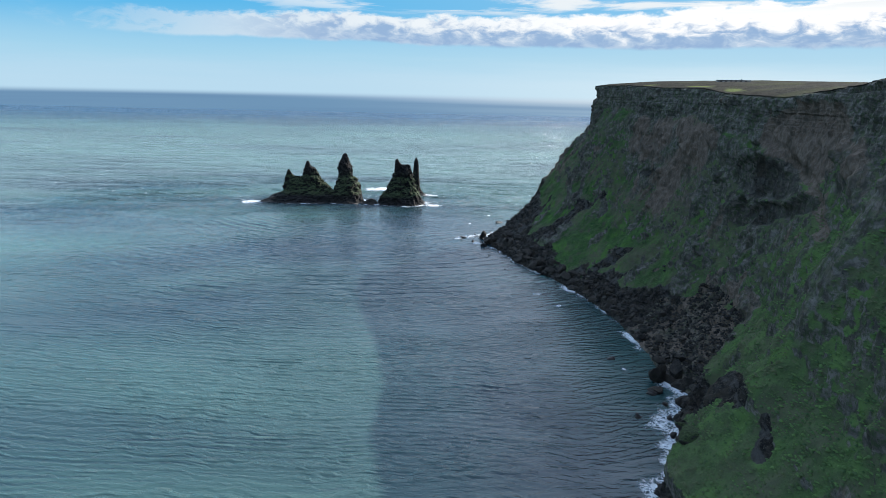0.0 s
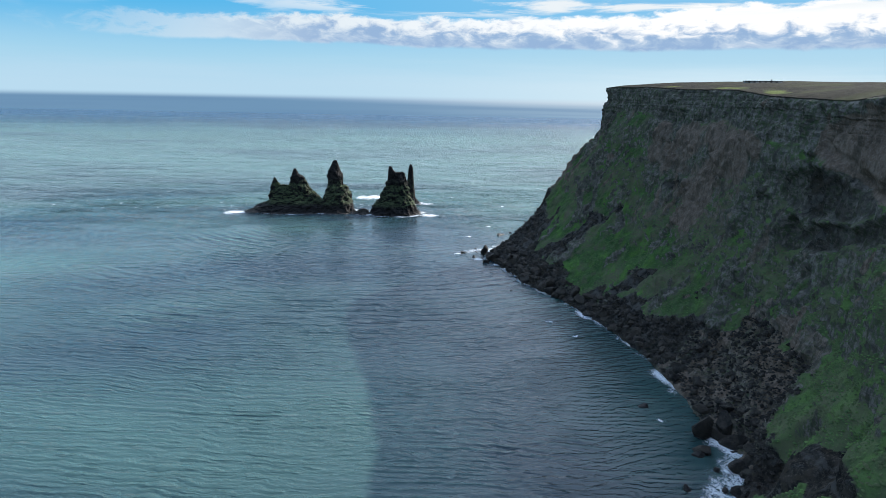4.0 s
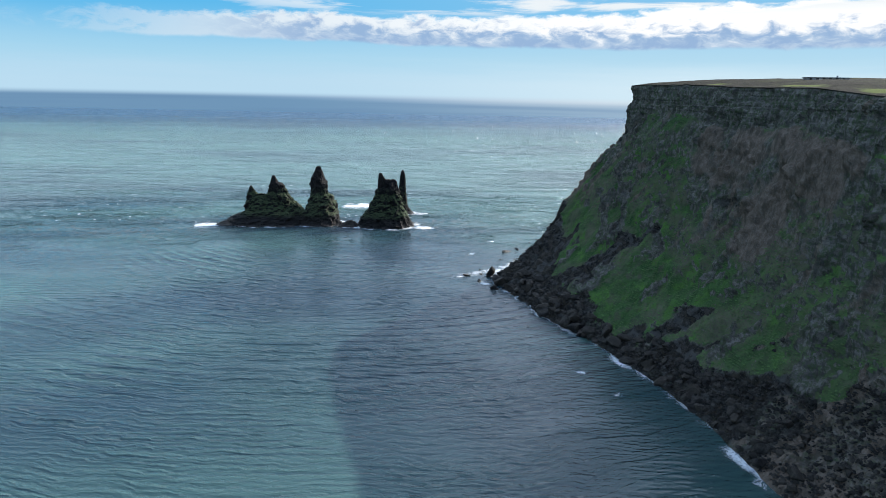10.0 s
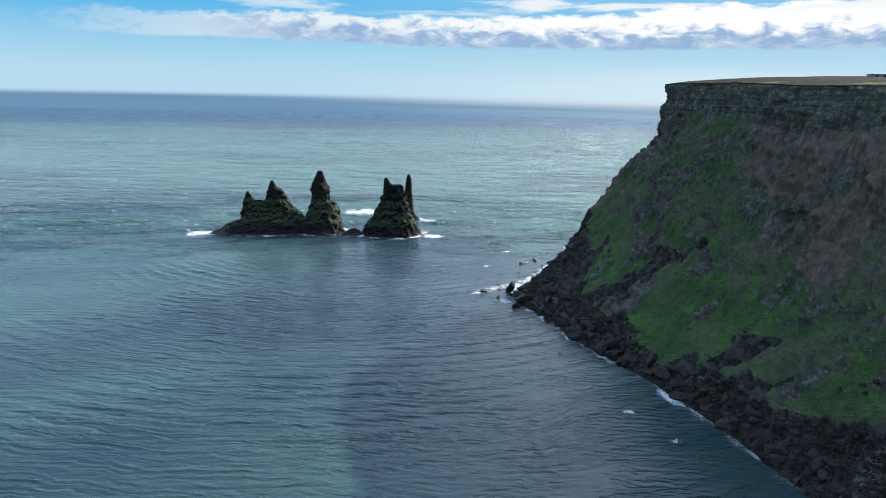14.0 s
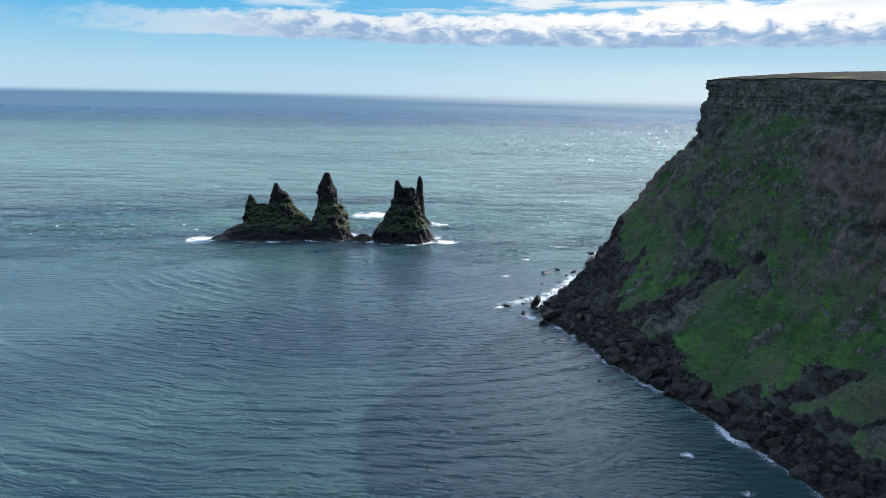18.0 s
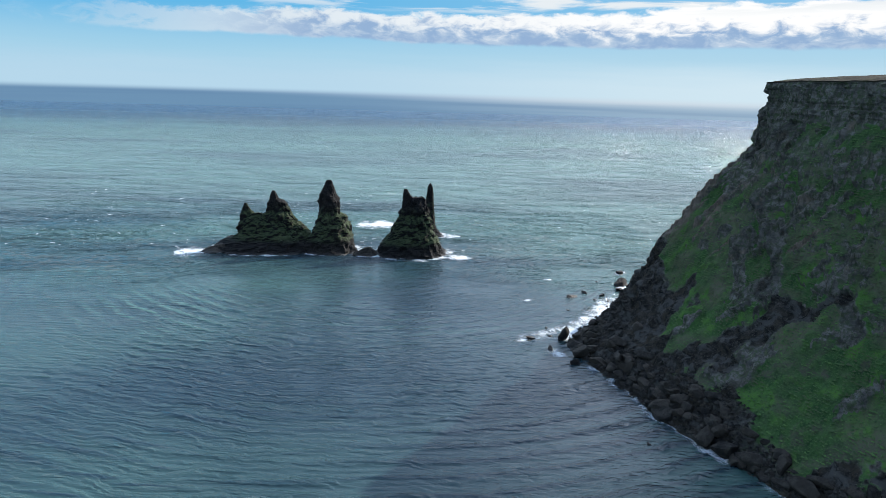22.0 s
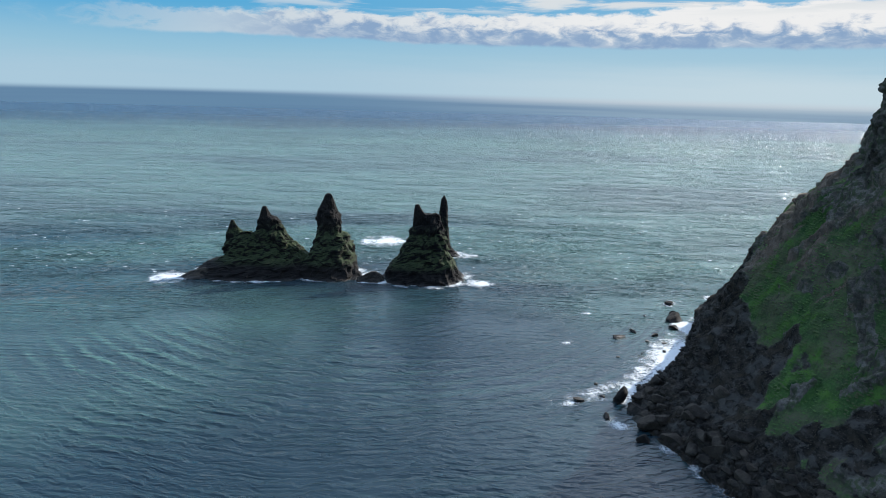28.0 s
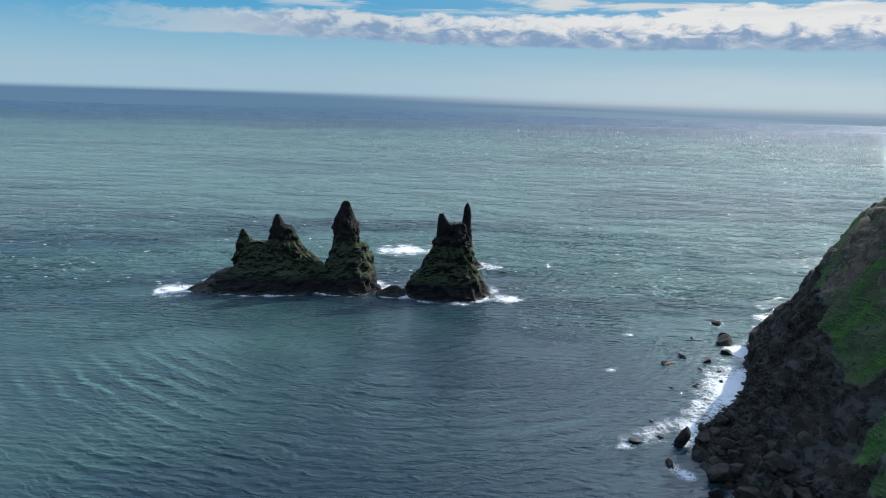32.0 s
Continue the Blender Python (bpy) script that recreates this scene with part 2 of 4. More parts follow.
def mat_stone(name, dark, light, moss=0.0):
    m, g = material(name)
    pos = g.add("ShaderNodeNewGeometry").outputs["Position"]
    rnd = g.add("ShaderNodeObjectInfo").outputs["Random"]
    nz = g.add("ShaderNodeSeparateXYZ", {0: g.add("ShaderNodeNewGeometry").outputs["Normal"]}).outputs[2]
    fine = g.noise(pos, 1.6, 6, 0.65)
    mid = g.noise(g.scaled(pos, (0.22, 0.22, 0.12)), 1.0, 5, 0.6)
    col = g.mix(g.ramp(mid, 0.35, 0.68), (*dark, 1), (*light, 1))
    col = g.mix(g.ramp(fine, 0.48, 0.30), col, tuple(0.4 * c for c in dark) + (1,))
    col = g.mix(g.math("MULTIPLY", rnd, 0.45), col, (light[0] * 1.3, light[1] * 1.2, light[2] * 1.1, 1))
    if moss:
        lush = g.mix(g.ramp(fine, 0.35, 0.65), (0.016, 0.026, 0.012, 1), (0.050, 0.070, 0.026, 1))
        z = g.add("ShaderNodeSeparateXYZ", {0: pos}).outputs[2]
        where = g.math("MULTIPLY", g.ramp(g.math("ADD", nz, g.math("MULTIPLY", g.math("SUBTRACT", mid, 0.5), 1.4)), 0.22, 0.50), g.ramp(z, 8, 14))
        where = g.math("MULTIPLY", where, g.ramp(z, 46, 34))
        col = g.mix(g.math("MULTIPLY", where, moss), col, lush)
    # wet and weedy foot at the waterline
    z = g.add("ShaderNodeSeparateXYZ", {0: pos}).outputs[2]
    wet = g.ramp(g.math("ADD", z, g.math("MULTIPLY", fine, 1.5)), 3.2, 1.2)
    col = g.mix(g.math("MULTIPLY", wet, 0.75), col, (0.014, 0.013, 0.012, 1))
    rough = g.ramp(wet, 0, 1, 0.92, 0.45)
    h = g.math("ADD", fine, g.math("MULTIPLY", g.noise(pos, 0.5, 5, 0.6), 1.6))
    finish(g, col, rough, h, 0.9, 0.6, 0.2)
    return m


def mat_sea():
    m, g = material("sea_water")
    pos = g.add("ShaderNodeNewGeometry").outputs["Position"]
    xyz = g.add("ShaderNodeSeparateXYZ", {0: pos}).outputs
    # swell of the open sea, shorter seas across it, and ripples over all
    drift = g.noise(pos, 0.012, 3, 0.5)
    bent = g.add("ShaderNodeCombineXYZ", {0: xyz[0], 1: g.math("ADD", xyz[1], g.math("MULTIPLY", drift, 40)), 2: 0.0}).outputs[0]
    swell = g.noise(g.scaled(bent, (0.042, 0.088, 1), rot=(0, 0, 0.16)), 1.0, 4, 0.55)
    swell = g.math("SUBTRACT", 1.0, g.math("ABSOLUTE", g.math("SUBTRACT", g.math("MULTIPLY", swell, 2.0), 1.0)))
    chop = g.noise(g.scaled(bent, (0.13, 0.34, 1), rot=(0, 0, 0.14)), 1.0, 3, 0.55)
    chop = g.math("SUBTRACT", 1.0, g.math("ABSOLUTE", g.math("SUBTRACT", g.math("MULTIPLY", chop, 2.0), 1.0)))
    chop2 = g.noise(g.scaled(pos, (0.50, 0.95, 1), rot=(0, 0, 0.25)), 1.0, 3, 0.6)
    # short seas that follow the rings of swell bent round the stacks
    off_x, off_y = g.math("ADD", xyz[0], 72), g.math("SUBTRACT", 862, xyz[1])
    ring = g.math("SQRT", g.math("ADD", g.math("MULTIPLY", off_x, off_x), g.math("MULTIPLY", off_y, off_y)))
    arc = g.math("MULTIPLY", g.math("ARCTAN2", off_x, off_y), 400)
    polar = g.add("ShaderNodeCombineXYZ", {0: arc, 1: g.math("ADD", ring, g.math("MULTIPLY", drift, 30)), 2: 0.0}).outputs[0]
    jog = g.math("ADD", g.math("MULTIPLY", g.noise(pos, 0.05, 2, 0.5), 9.0), g.math("MULTIPLY", g.noise(pos, 0.22, 2, 0.5), 2.2))

    def train(along_, lam, amp, patchy_scale, steep=0.28):
        """Wave train with one face steeper than the other, in groups."""
        ph = g.math("FRACT", g.math("DIVIDE", g.math("ADD", along_, jog), lam))
        tooth = g.math("MINIMUM", g.ramp(ph, 0.0, steep), g.ramp(ph, 1.0, steep))
        where = g.ramp(g.noise(g.scaled(polar, patchy_scale, off=(lam, 2 * lam, 0)), 1.0, 3, 0.55), 0.36, 0.60, 0.15, 1.0)
        where = g.math("MULTIPLY", where, g.ramp(xyz[0], -330, -130, 0.40, 1.0))
        return g.math("MULTIPLY", g.math("MULTIPLY", tooth, amp), where)

    outward = g.math("ADD", ring, g.math("MULTIPLY", drift, 30))
    slanted = g.math("ADD", g.math("MULTIPLY", xyz[0], -0.16), g.math("ADD", g.math("MULTIPLY", xyz[1], -0.985), g.math("MULTIPLY", drift, 22)))
    seas = g.math("ADD", train(outward, 4.4, 0.24, (0.035, 0.10, 1)), train(outward, 7.3, 0.34, (0.022, 0.06, 1)))
    seas = g.math("ADD", seas, g.math("ADD", train(slanted, 3.3, 0.18, (0.05, 0.12, 1), 0.32), train(outward, 2.3, 0.11, (0.06, 0.16, 1), 0.32)))
    gusts = g.ramp(g.noise(g.scaled(pos, (0.010, 0.022, 1)), 1.0, 4, 0.55), 0.36, 0.62, 0.55, 1.25)
    open_sea = g.ramp(xyz[1], 660, 830)
    near_h = g.math("ADD", seas, g.math("MULTIPLY", chop2, 0.36))
    far_h = g.math("ADD", g.math("MULTIPLY", swell, g.ramp(xyz[1], 680, 1150, 0.9, 9.0)), g.math("MULTIPLY", chop, g.ramp(xyz[1], 640, 1000, 1.3, 2.8)))
    far_h = g.math("ADD", far_h, g.math("MULTIPLY", chop2, 0.5))
    h = g.math("MULTIPLY", gusts, g.math("ADD", g.math("MULTIPLY", near_h, g.math("SUBTRACT", 1.0, open_sea)), g.math("MULTIPLY", far_h, open_sea)))
    hush = g.math("SUBTRACT", 1.0, g.math("MULTIPLY", g.ramp(xyz[0], 35, 110, 0.0, 0.35), g.ramp(xyz[1], 500, 400)))
    h = g.math("MULTIPLY", h, hush)
    lee_x, lee_y = g.math("MULTIPLY", g.math("ADD", xyz[0], 105), 1 / 150), g.math("MULTIPLY", g.math("SUBTRACT", xyz[1], 785), 1 / 75)
    lee = g.ramp(g.math("SQRT", g.math("ADD", g.math("MULTIPLY", lee_x, lee_x), g.math("MULTIPLY", lee_y, lee_y))), 1.15, 0.45)
    h = g.math("MULTIPLY", h, g.math("SUBTRACT", 1.0, g.math("MULTIPLY", lee, 0.15)))
    # silt clouds, with glitter and shade painted in: pale in the bay, clear round the stacks, pale again far out
    silt_light = g.noise(g.scaled(pos, (0.0016, 0.0042, 1), rot=(0, 0, 0.12)), 1.0, 4, 0.55, 0.5)
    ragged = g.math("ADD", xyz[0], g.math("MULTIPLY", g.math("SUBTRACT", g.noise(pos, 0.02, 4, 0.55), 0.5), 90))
    # plume thins towards the cliff, so the colour deepens the shadow on the water
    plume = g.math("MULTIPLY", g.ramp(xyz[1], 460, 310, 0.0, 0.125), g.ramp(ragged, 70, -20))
    # begins nearer on the right, where paler colour stands in for sun glitter
    outer = g.math("MULTIPLY", g.ramp(g.math("ADD", g.math("ADD", xyz[1], g.math("MULTIPLY", g.math("MAXIMUM", xyz[0], -50), 1.2)), g.math("MULTIPLY", g.math("SUBTRACT", silt_light, 0.5), 900)), 430, 1400, 0.0, 0.22), g.ramp(xyz[1], 4600, 2300, -1.0, 1.0))
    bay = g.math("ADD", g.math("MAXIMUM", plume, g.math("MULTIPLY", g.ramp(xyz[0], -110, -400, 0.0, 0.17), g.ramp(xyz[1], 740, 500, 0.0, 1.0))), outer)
    silt_light = g.math("ADD", g.math("ADD", g.math("MULTIPLY", silt_light, 0.65), 0.06), bay)
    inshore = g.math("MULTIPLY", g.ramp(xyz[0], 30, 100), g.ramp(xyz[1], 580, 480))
    silt_light = g.math("ADD", silt_light, g.math("MULTIPLY", inshore, 0.05))
    col = g.mix(g.ramp(silt_light, 0.34, 0.72), (0.009, 0.024, 0.034, 1), (0.066, 0.136, 0.114, 1))
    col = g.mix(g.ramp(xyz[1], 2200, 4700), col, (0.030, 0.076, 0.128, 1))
    bump = g.add("ShaderNodeBump", {"Height": h, "Strength": 1.0, "Distance": 1.0}).outputs[0]
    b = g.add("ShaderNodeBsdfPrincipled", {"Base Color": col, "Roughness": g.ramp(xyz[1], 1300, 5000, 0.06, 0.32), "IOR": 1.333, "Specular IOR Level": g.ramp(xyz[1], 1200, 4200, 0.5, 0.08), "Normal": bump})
    g.tree.links.new(b.outputs[0], g.add("ShaderNodeOutputMaterial").inputs[0])
    return m


def mat_foam():
    m, g = material("sea_foam")
    pos = g.add("ShaderNodeNewGeometry").outputs["Position"]
    edge = g.add("ShaderNodeAttribute", attribute_name="edge").outputs["Fac"]
    flat = g.scaled(pos, (1, 1, 0.1))
    lace = g.noise(flat, 0.42, 5, 0.62, 1.2)
    veins = g.math("SUBTRACT", 1.0, g.math("MULTIPLY", g.math("ABSOLUTE", g.math("SUBTRACT", lace, 0.5)), 9.0))
    broad = g.noise(pos, 0.085, 4, 0.55)
    a = g.math("ADD", g.math("MULTIPLY", veins, 0.62), g.math("MULTIPLY", g.math("SUBTRACT", broad, 0.5), 2.6))
    a = g.math("MULTIPLY", g.ramp(g.math("ADD", a, edge), 0.35, 1.45), 0.92)
    d = g.add("ShaderNodeBsdfPrincipled", {"Base Color": (0.66, 0.70, 0.72, 1), "Roughness": 0.85})
    mixed = g.add("ShaderNodeMixShader", {0: a, 1: g.add("ShaderNodeBsdfTransparent").outputs[0], 2: d.outputs[0]})
    g.tree.links.new(mixed.outputs[0], g.add("ShaderNodeOutputMaterial").inputs[0])
    return m


def mat_plain(name, color, rough=0.8, scale=3.0, vary=0.25):
    m, g = material(name)
    pos = g.add("ShaderNodeNewGeometry").outputs["Position"]
    n = g.noise(pos, scale, 5, 0.6)
    dark = tuple(c * (1 - vary) for c in color) + (1,)
    lite = tuple(min(1, c * (1 + vary)) for c in color) + (1,)
    finish(g, g.mix(n, dark, lite), rough, n, 0.2, 0.05)
    return m


LAND = mat_land()
BASALT = mat_stone("wet_basalt", (0.011, 0.0105, 0.010), (0.052, 0.046, 0.038))
STACK = mat_stone("stack_basalt", (0.004, 0.004, 0.0045), (0.012, 0.011, 0.010), 0.75)
SEA = mat_sea()
FOAM = mat_foam()
CONCRETE = mat_plain("grey_concrete", (0.27, 0.27, 0.26))
ROOFING = mat_plain("dark_roof", (0.06, 0.06, 0.062))
GLASSY = mat_plain("dark_pane", (0.02, 0.022, 0.025), 0.15, 1.0, 0.1)


# ---- mesh helpers ----
def mesh_ob(name, verts, faces, mat, parent=None, smooth=True):
    me = bpy.data.meshes.new(name)
    me.from_pydata(np.asarray(verts, float).tolist(), [], np.asarray(faces).tolist() if isinstance(faces, np.ndarray) else faces)
    me.materials.append(mat)
    me.polygons.foreach_set("use_smooth", [smooth] * len(me.polygons))
    ob = new(name, me)
    if parent is not None:
        ob.parent = parent
    return ob


def part(name, bm, mat, parent, label=""):
    me = bpy.data.meshes.new(name)
    bm.to_mesh(me)
    bm.free()
    me.materials.append(mat)
    ob = new(name, me)
    ob.parent = parent
    return tagged(ob, label)


def box(x0, x1, y0, y1, z0, z1, bevel=0.0):
    bm = bmesh.new()
    bmesh.ops.create_cube(bm, size=1.0, matrix=Matrix.Translation(((x0 + x1) / 2, (y0 + y1) / 2, (z0 + z1) / 2)) @ Matrix.Diagonal((x1 - x0, y1 - y0, z1 - z0, 1)))
    if bevel:
        bmesh.ops.bevel(bm, geom=bm.edges[:], offset=bevel, segments=1, affect="EDGES")
    return bm


def grid_faces(n, m):
    i, j = np.meshgrid(np.arange(n - 1), np.arange(m - 1), indexing="ij")
    a = i * m + j
    return np.stack([a, a + 1, a + m + 1, a + m], -1).reshape(-1, 4)


# ---- sea ----
def spread(lo, hi, step_, ends, n):
    """Even steps between lo and hi, then ever wider ones out to the two ends."""
    grow = np.linspace(0, 1, n + 1)[1:] ** 2.2
    return np.concatenate([(lo + (ends[0] - lo) * grow)[::-1], np.arange(lo, hi, step_), hi + (ends[1] - hi) * grow])


sea_x = spread(-620, 215, 1.8, (-11000, 11000), 28)
sea_y = spread(130, 700, 0.9, (-2500, 700), 30)[:-30]
sea_y = np.concatenate([sea_y, spread(700, 1200, 1.35, (690, 11500), 46)[46:]])
SX, SY = np.meshgrid(sea_x, sea_y, indexing="ij")
rs = np.random.RandomState(11)
flat0 = 0 * SX
shelter = 1 - 0.6 * step(25, 95, SX) * (1 - step(400, 500, SY))
calm = 0.85 + 0.40 * fbm(np.stack([SX * 0.006, SY * 0.011, flat0], -1), 3, 19)
bend = 9 * fbm(np.stack([SX * 0.012, SY * 0.012, flat0], -1), 2, 29)
groups = [0.5 + 0.6 * vnoise(np.stack([SX * 0.022 + 9 * k, SY * 0.035 + 3 * k, flat0], -1), 40 + k) for k in range(7)]
sea_h = np.zeros_like(SX)
for k in range(18):   # wind sea, long-crested, running into the bay, and shorter seas over it
    lam = (3.4 * 1.9 ** rs.rand()) if k < 11 else (2.6 * 1.4 ** rs.rand())
    head = rs.normal(0.07, 0.10 if k < 11 else 0.22)
    kx, ky = math.sin(head) * 6.283 / lam, math.cos(head) * 6.283 / lam
    wave_ = 0.5 + 0.5 * np.sin(kx * (SX + 0.5 * bend) + ky * (SY + bend) + rs.uniform(0, 6.28))
    sea_h += (0.012 if k < 11 else 0.012) * lam * (0.25 + groups[k % 7]) * (wave_ * np.sqrt(wave_) * 1.6 - 0.75)
fine_bend = 1.3 * fbm(np.stack([SX * 0.05, SY * 0.05, flat0], -1), 2, 78)
for n, (cx, cy, lam, far_, size) in enumerate(((-72, 862, 12.6, 560, 0.34), (-96, 872, 7.4, 500, 0.14), (-38, 858, 5.2, 460, 0.10), (-130, 880, 9.1, 520, 0.16))):
    # swell bending round the stacks and spreading as rings
    R = np.hypot(SX - cx, SY - cy)
    wob = 8.0 * fbm(np.stack([SX * 0.010, SY * 0.009, flat0], -1), 2, 77 + n) + fine_bend
    crest = (1 - np.abs(np.sin(3.1416 * (R + wob) / lam))) ** 1.25
    sea_h += size * (2 * crest - 0.6) * step(30, 110, R) * (1 - step(far_ * 0.50, far_, R)) * step(820, 690, SY) * np.clip(1.7 * groups[n] - 0.1, 0.12, 1.6) * (0.18 + 0.82 * step(-300, -170, SX + 0.35 * (700 - SY)))
fade = step(-620, -400, SX) * (1 - step(190, 215, SX)) * step(130, 160, SY) * (1 - step(820, 1200, SY))
lee = 1 - 0.3 * step(1.15, 0.45, np.hypot((SX + 105) / 150, (SY - 785) / 75))   # calm water before the stacks
sea_h *= calm * fade * shelter * lee
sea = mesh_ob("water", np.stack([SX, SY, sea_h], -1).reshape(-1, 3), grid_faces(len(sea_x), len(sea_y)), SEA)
sea.data.flip_normals()
tagged(sea, "grey-green ocean with wind-rippled silty water reaching the horizon", "sea", kind="structure")


# ---- headland: toe and lip of the cliff, station by station ----
STATIONS = np.array([   # toe x, toe y, lip x, lip y, lip z
    (70, -250, 150, -240, 175), (72, 100, 140, 90, 160), (82, 195, 150, 185, 159), (97, 225, 166, 230, 157.5),
    (109, 252, 176, 262, 155.5), (122, 290, 186, 300, 154), (125, 341, 189, 345, 150), (122, 395, 181, 400, 152),
    (114, 435, 188, 455, 156), (97, 490, 178, 515, 157), (73, 540, 168, 565, 159), (58, 590, 158, 615, 159.5),
    (43, 634, 158, 651, 159.5), (57, 658, 160, 657, 159.5), (80, 682, 168, 668, 160), (105, 714, 182, 690, 160),
    (126, 755, 215, 735, 160), (168, 815, 270, 790, 160), (330, 960, 420, 900, 162)], float)
RISE = np.array((0, .05, .10, .17, .25, .35, .5, .6, .7, .8, .86, .95, 1))
OPEN = np.array((0, .12, .22, .34, .49, .62, .735, .79, .85, .895, .95, .975, 1))   # talus under a wall
FLANK = np.array((0, .02, .04, .11, .23, .42, .63, .75, .86, .93, .96, .98, 1))     # seaward buttress
SCAR = np.array((0, .20, .36, .48, .64, .72, .82, .86, .86, .88, .93, .97, 1))      # undercut landslip
POINT = np.array((0, .12, .22, .34, .49, .62, .76, .84, .91, .965, .985, .995, 1))    # blunt end
BENCH = np.array((0, .025, .06, .22, .42, .55, .62, .70, .80, .89, .94, .98, 1))     # grassy bench over low rocks
KIND = (3, 3, 3, 3, 3, 2.4, 2, 1.5, 0, 0, 0, 0, 0, .45, 1, 1, 1, 1, 1)             # 0 open, 1 flank, 2 scar, 3 bench


def profile_of(kind, station):
    w = {0: OPEN, 1: FLANK, 2: SCAR, 3: BENCH}
    if station < 8:
        lo = min(3, max(0, kind))
        if lo >= 2:
            return BENCH * (lo - 2) + SCAR * (3 - lo)
        return SCAR * (lo / 2) + OPEN * (1 - lo / 2)
    blunt = 1.0 if station >= 12 else 0.6 if station == 11 else 0.0
    return FLANK * kind + (POINT * blunt + OPEN * (1 - blunt)) * (1 - kind)


profiles = np.array([profile_of(k, n) for n, k in enumerate(KIND)])
gap = np.hypot(*np.diff((STATIONS[:, :2] + STATIONS[:, 2:4]) / 2, axis=0).T)
along = np.concatenate([[0], np.cumsum(gap)])
near0, near1 = along[1] + 22, along[15] + 25
U = np.concatenate([np.linspace(0, near0, 40)[:-1], np.arange(near0, near1, 1.1), np.linspace(near1, along[-1], 90)])


def eased(values, k=9):
    """Station values carried along the coast, with their corners rounded."""
    fineu = np.linspace(0, along[-1], 2400)
    v = np.interp(fineu, along, values)
    ker = np.hanning(2 * k + 1)
    v = np.convolve(np.pad(v, k, mode="edge"), ker / ker.sum(), mode="valid")
    return np.interp(U, fineu, v)


toe_x, toe_y, lip_x, lip_y, lip_z = (eased(STATIONS[:, c]) for c in range(5))
for ny, nr, nd in ((205, 9, -4), (217, 5, 4), (232, 7, 2), (266, 10, 6), (285, 7, 4)):   # noses and coves of the low shore
    toe_x = toe_x + nd * np.exp(-((toe_y - ny) / nr) ** 2)
PROF = np.stack([eased(profiles[:, c], 16) for c in range(len(RISE))], 1)
ZF = np.concatenate([[-0.035], np.linspace(0, 0.86, 128), np.linspace(0.865, 1.0, 30)])
INLAND = np.array((0.7, 1.5, 3, 5, 8, 12, 17, 23, 30, 40, 52, 66, 85, 110, 150, 220, 340, 600, 1100), float)
NU, NF, NI = len(U), len(ZF), len(INLAND)
H = np.stack([np.interp(np.maximum(ZF, 0), RISE, PROF[i]) for i in range(NU)])
H[:, 0] = -0.03
face = np.stack([toe_x[:, None] + H * (lip_x - toe_x)[:, None], toe_y[:, None] + H * (lip_y - toe_y)[:, None], ZF[None] * lip_z[:, None]], -1)
sag = np.exp(-((lip_y - 350) / 45) ** 2)
up = (1.5 + 5.5 * step(260, 420, lip_y))[:, None] * (1 - np.exp(-INLAND[None] / 45)) + sag[:, None] * 5 * (1 - np.exp(-INLAND[None] / 25)) - 0.004 * np.maximum(INLAND[None] - 120, 0)
flat_top = np.stack([lip_x[:, None] + INLAND[None], np.repeat(lip_y[:, None], NI, 1), lip_z[:, None] + up], -1)
P = np.concatenate([face, flat_top], 1)
NV = NF + NI
# buttresses and ledges of the seaward end: metres out of the plain slope, by height and by place along the coast
LEDGE_Z = (0, 12, 25, 40, 55, 70, 82, 93, 103, 112, 122, 135, 150, 160)
LEDGE_U = (850, 900, 935, 975, 1030, 1100, 1250)
LEDGE = np.array(((2.7, 1.9, -.2, -2.1, .1), (4.9, 4.9, .1, -4.5, 3.8), (10.8, 4.5, -.1, 1.5, 10.1), (6.6, 2.1, 0, 3.2, 7.0), (-.7, -2.8, -1.5, -.6, .5),
                  (-1.6, -1.7, -2.8, -6.7, -3.8), (-2.2, -3.6, -5.8, -9.5, -6.8), (2.5, -2.5, -5.3, -4.3, -3.1), (3.8, -1.9, -2.4, .3, .7), (4.4, 3.5, 5.0, 4.7, 4.1),
                  (3.1, 8.0, 7.8, 6.2, 5.3), (-1.8, 4.2, 5.8, 5.6, 5.2), (2.1, 4.7, 5.8, 5.5, 4.8), (-2.1, 1.2, 2.8, 3.3, 3.5)))
LEDGE = np.pad(LEDGE, ((0, 0), (1, 1)))
by_u = np.stack([np.interp(U, LEDGE_U, row) for row in LEDGE], 1)
shift = np.stack([np.interp(P[i, :, 2], LEDGE_Z, by_u[i]) for i in range(NU)])
P = P + shift[..., None] * np.array((0.87, -0.5, 0.0))


def grid_normals(q):
    du = np.gradient(q, axis=0)
    dv = np.gradient(q, axis=1)
    n = np.cross(dv, du)
    return n / np.maximum(np.linalg.norm(n, axis=-1, keepdims=True), 1e-9)


N0 = grid_normals(P)
N0 *= np.sign(N0[NU // 2, NF // 2] @ np.array((-0.8, 0, 0.5)))
yy, zz = P[..., 1], P[..., 2]
col = np.arange(NV)[None] + 0 * yy
on_top = (col >= NF).astype(float)
rel = np.clip(zz / np.maximum(lip_z, 1)[:, None], 0, 1)
uu = np.repeat(U[:, None], NV, 1)
q_uz = np.stack([uu, zz, 0 * zz], -1)

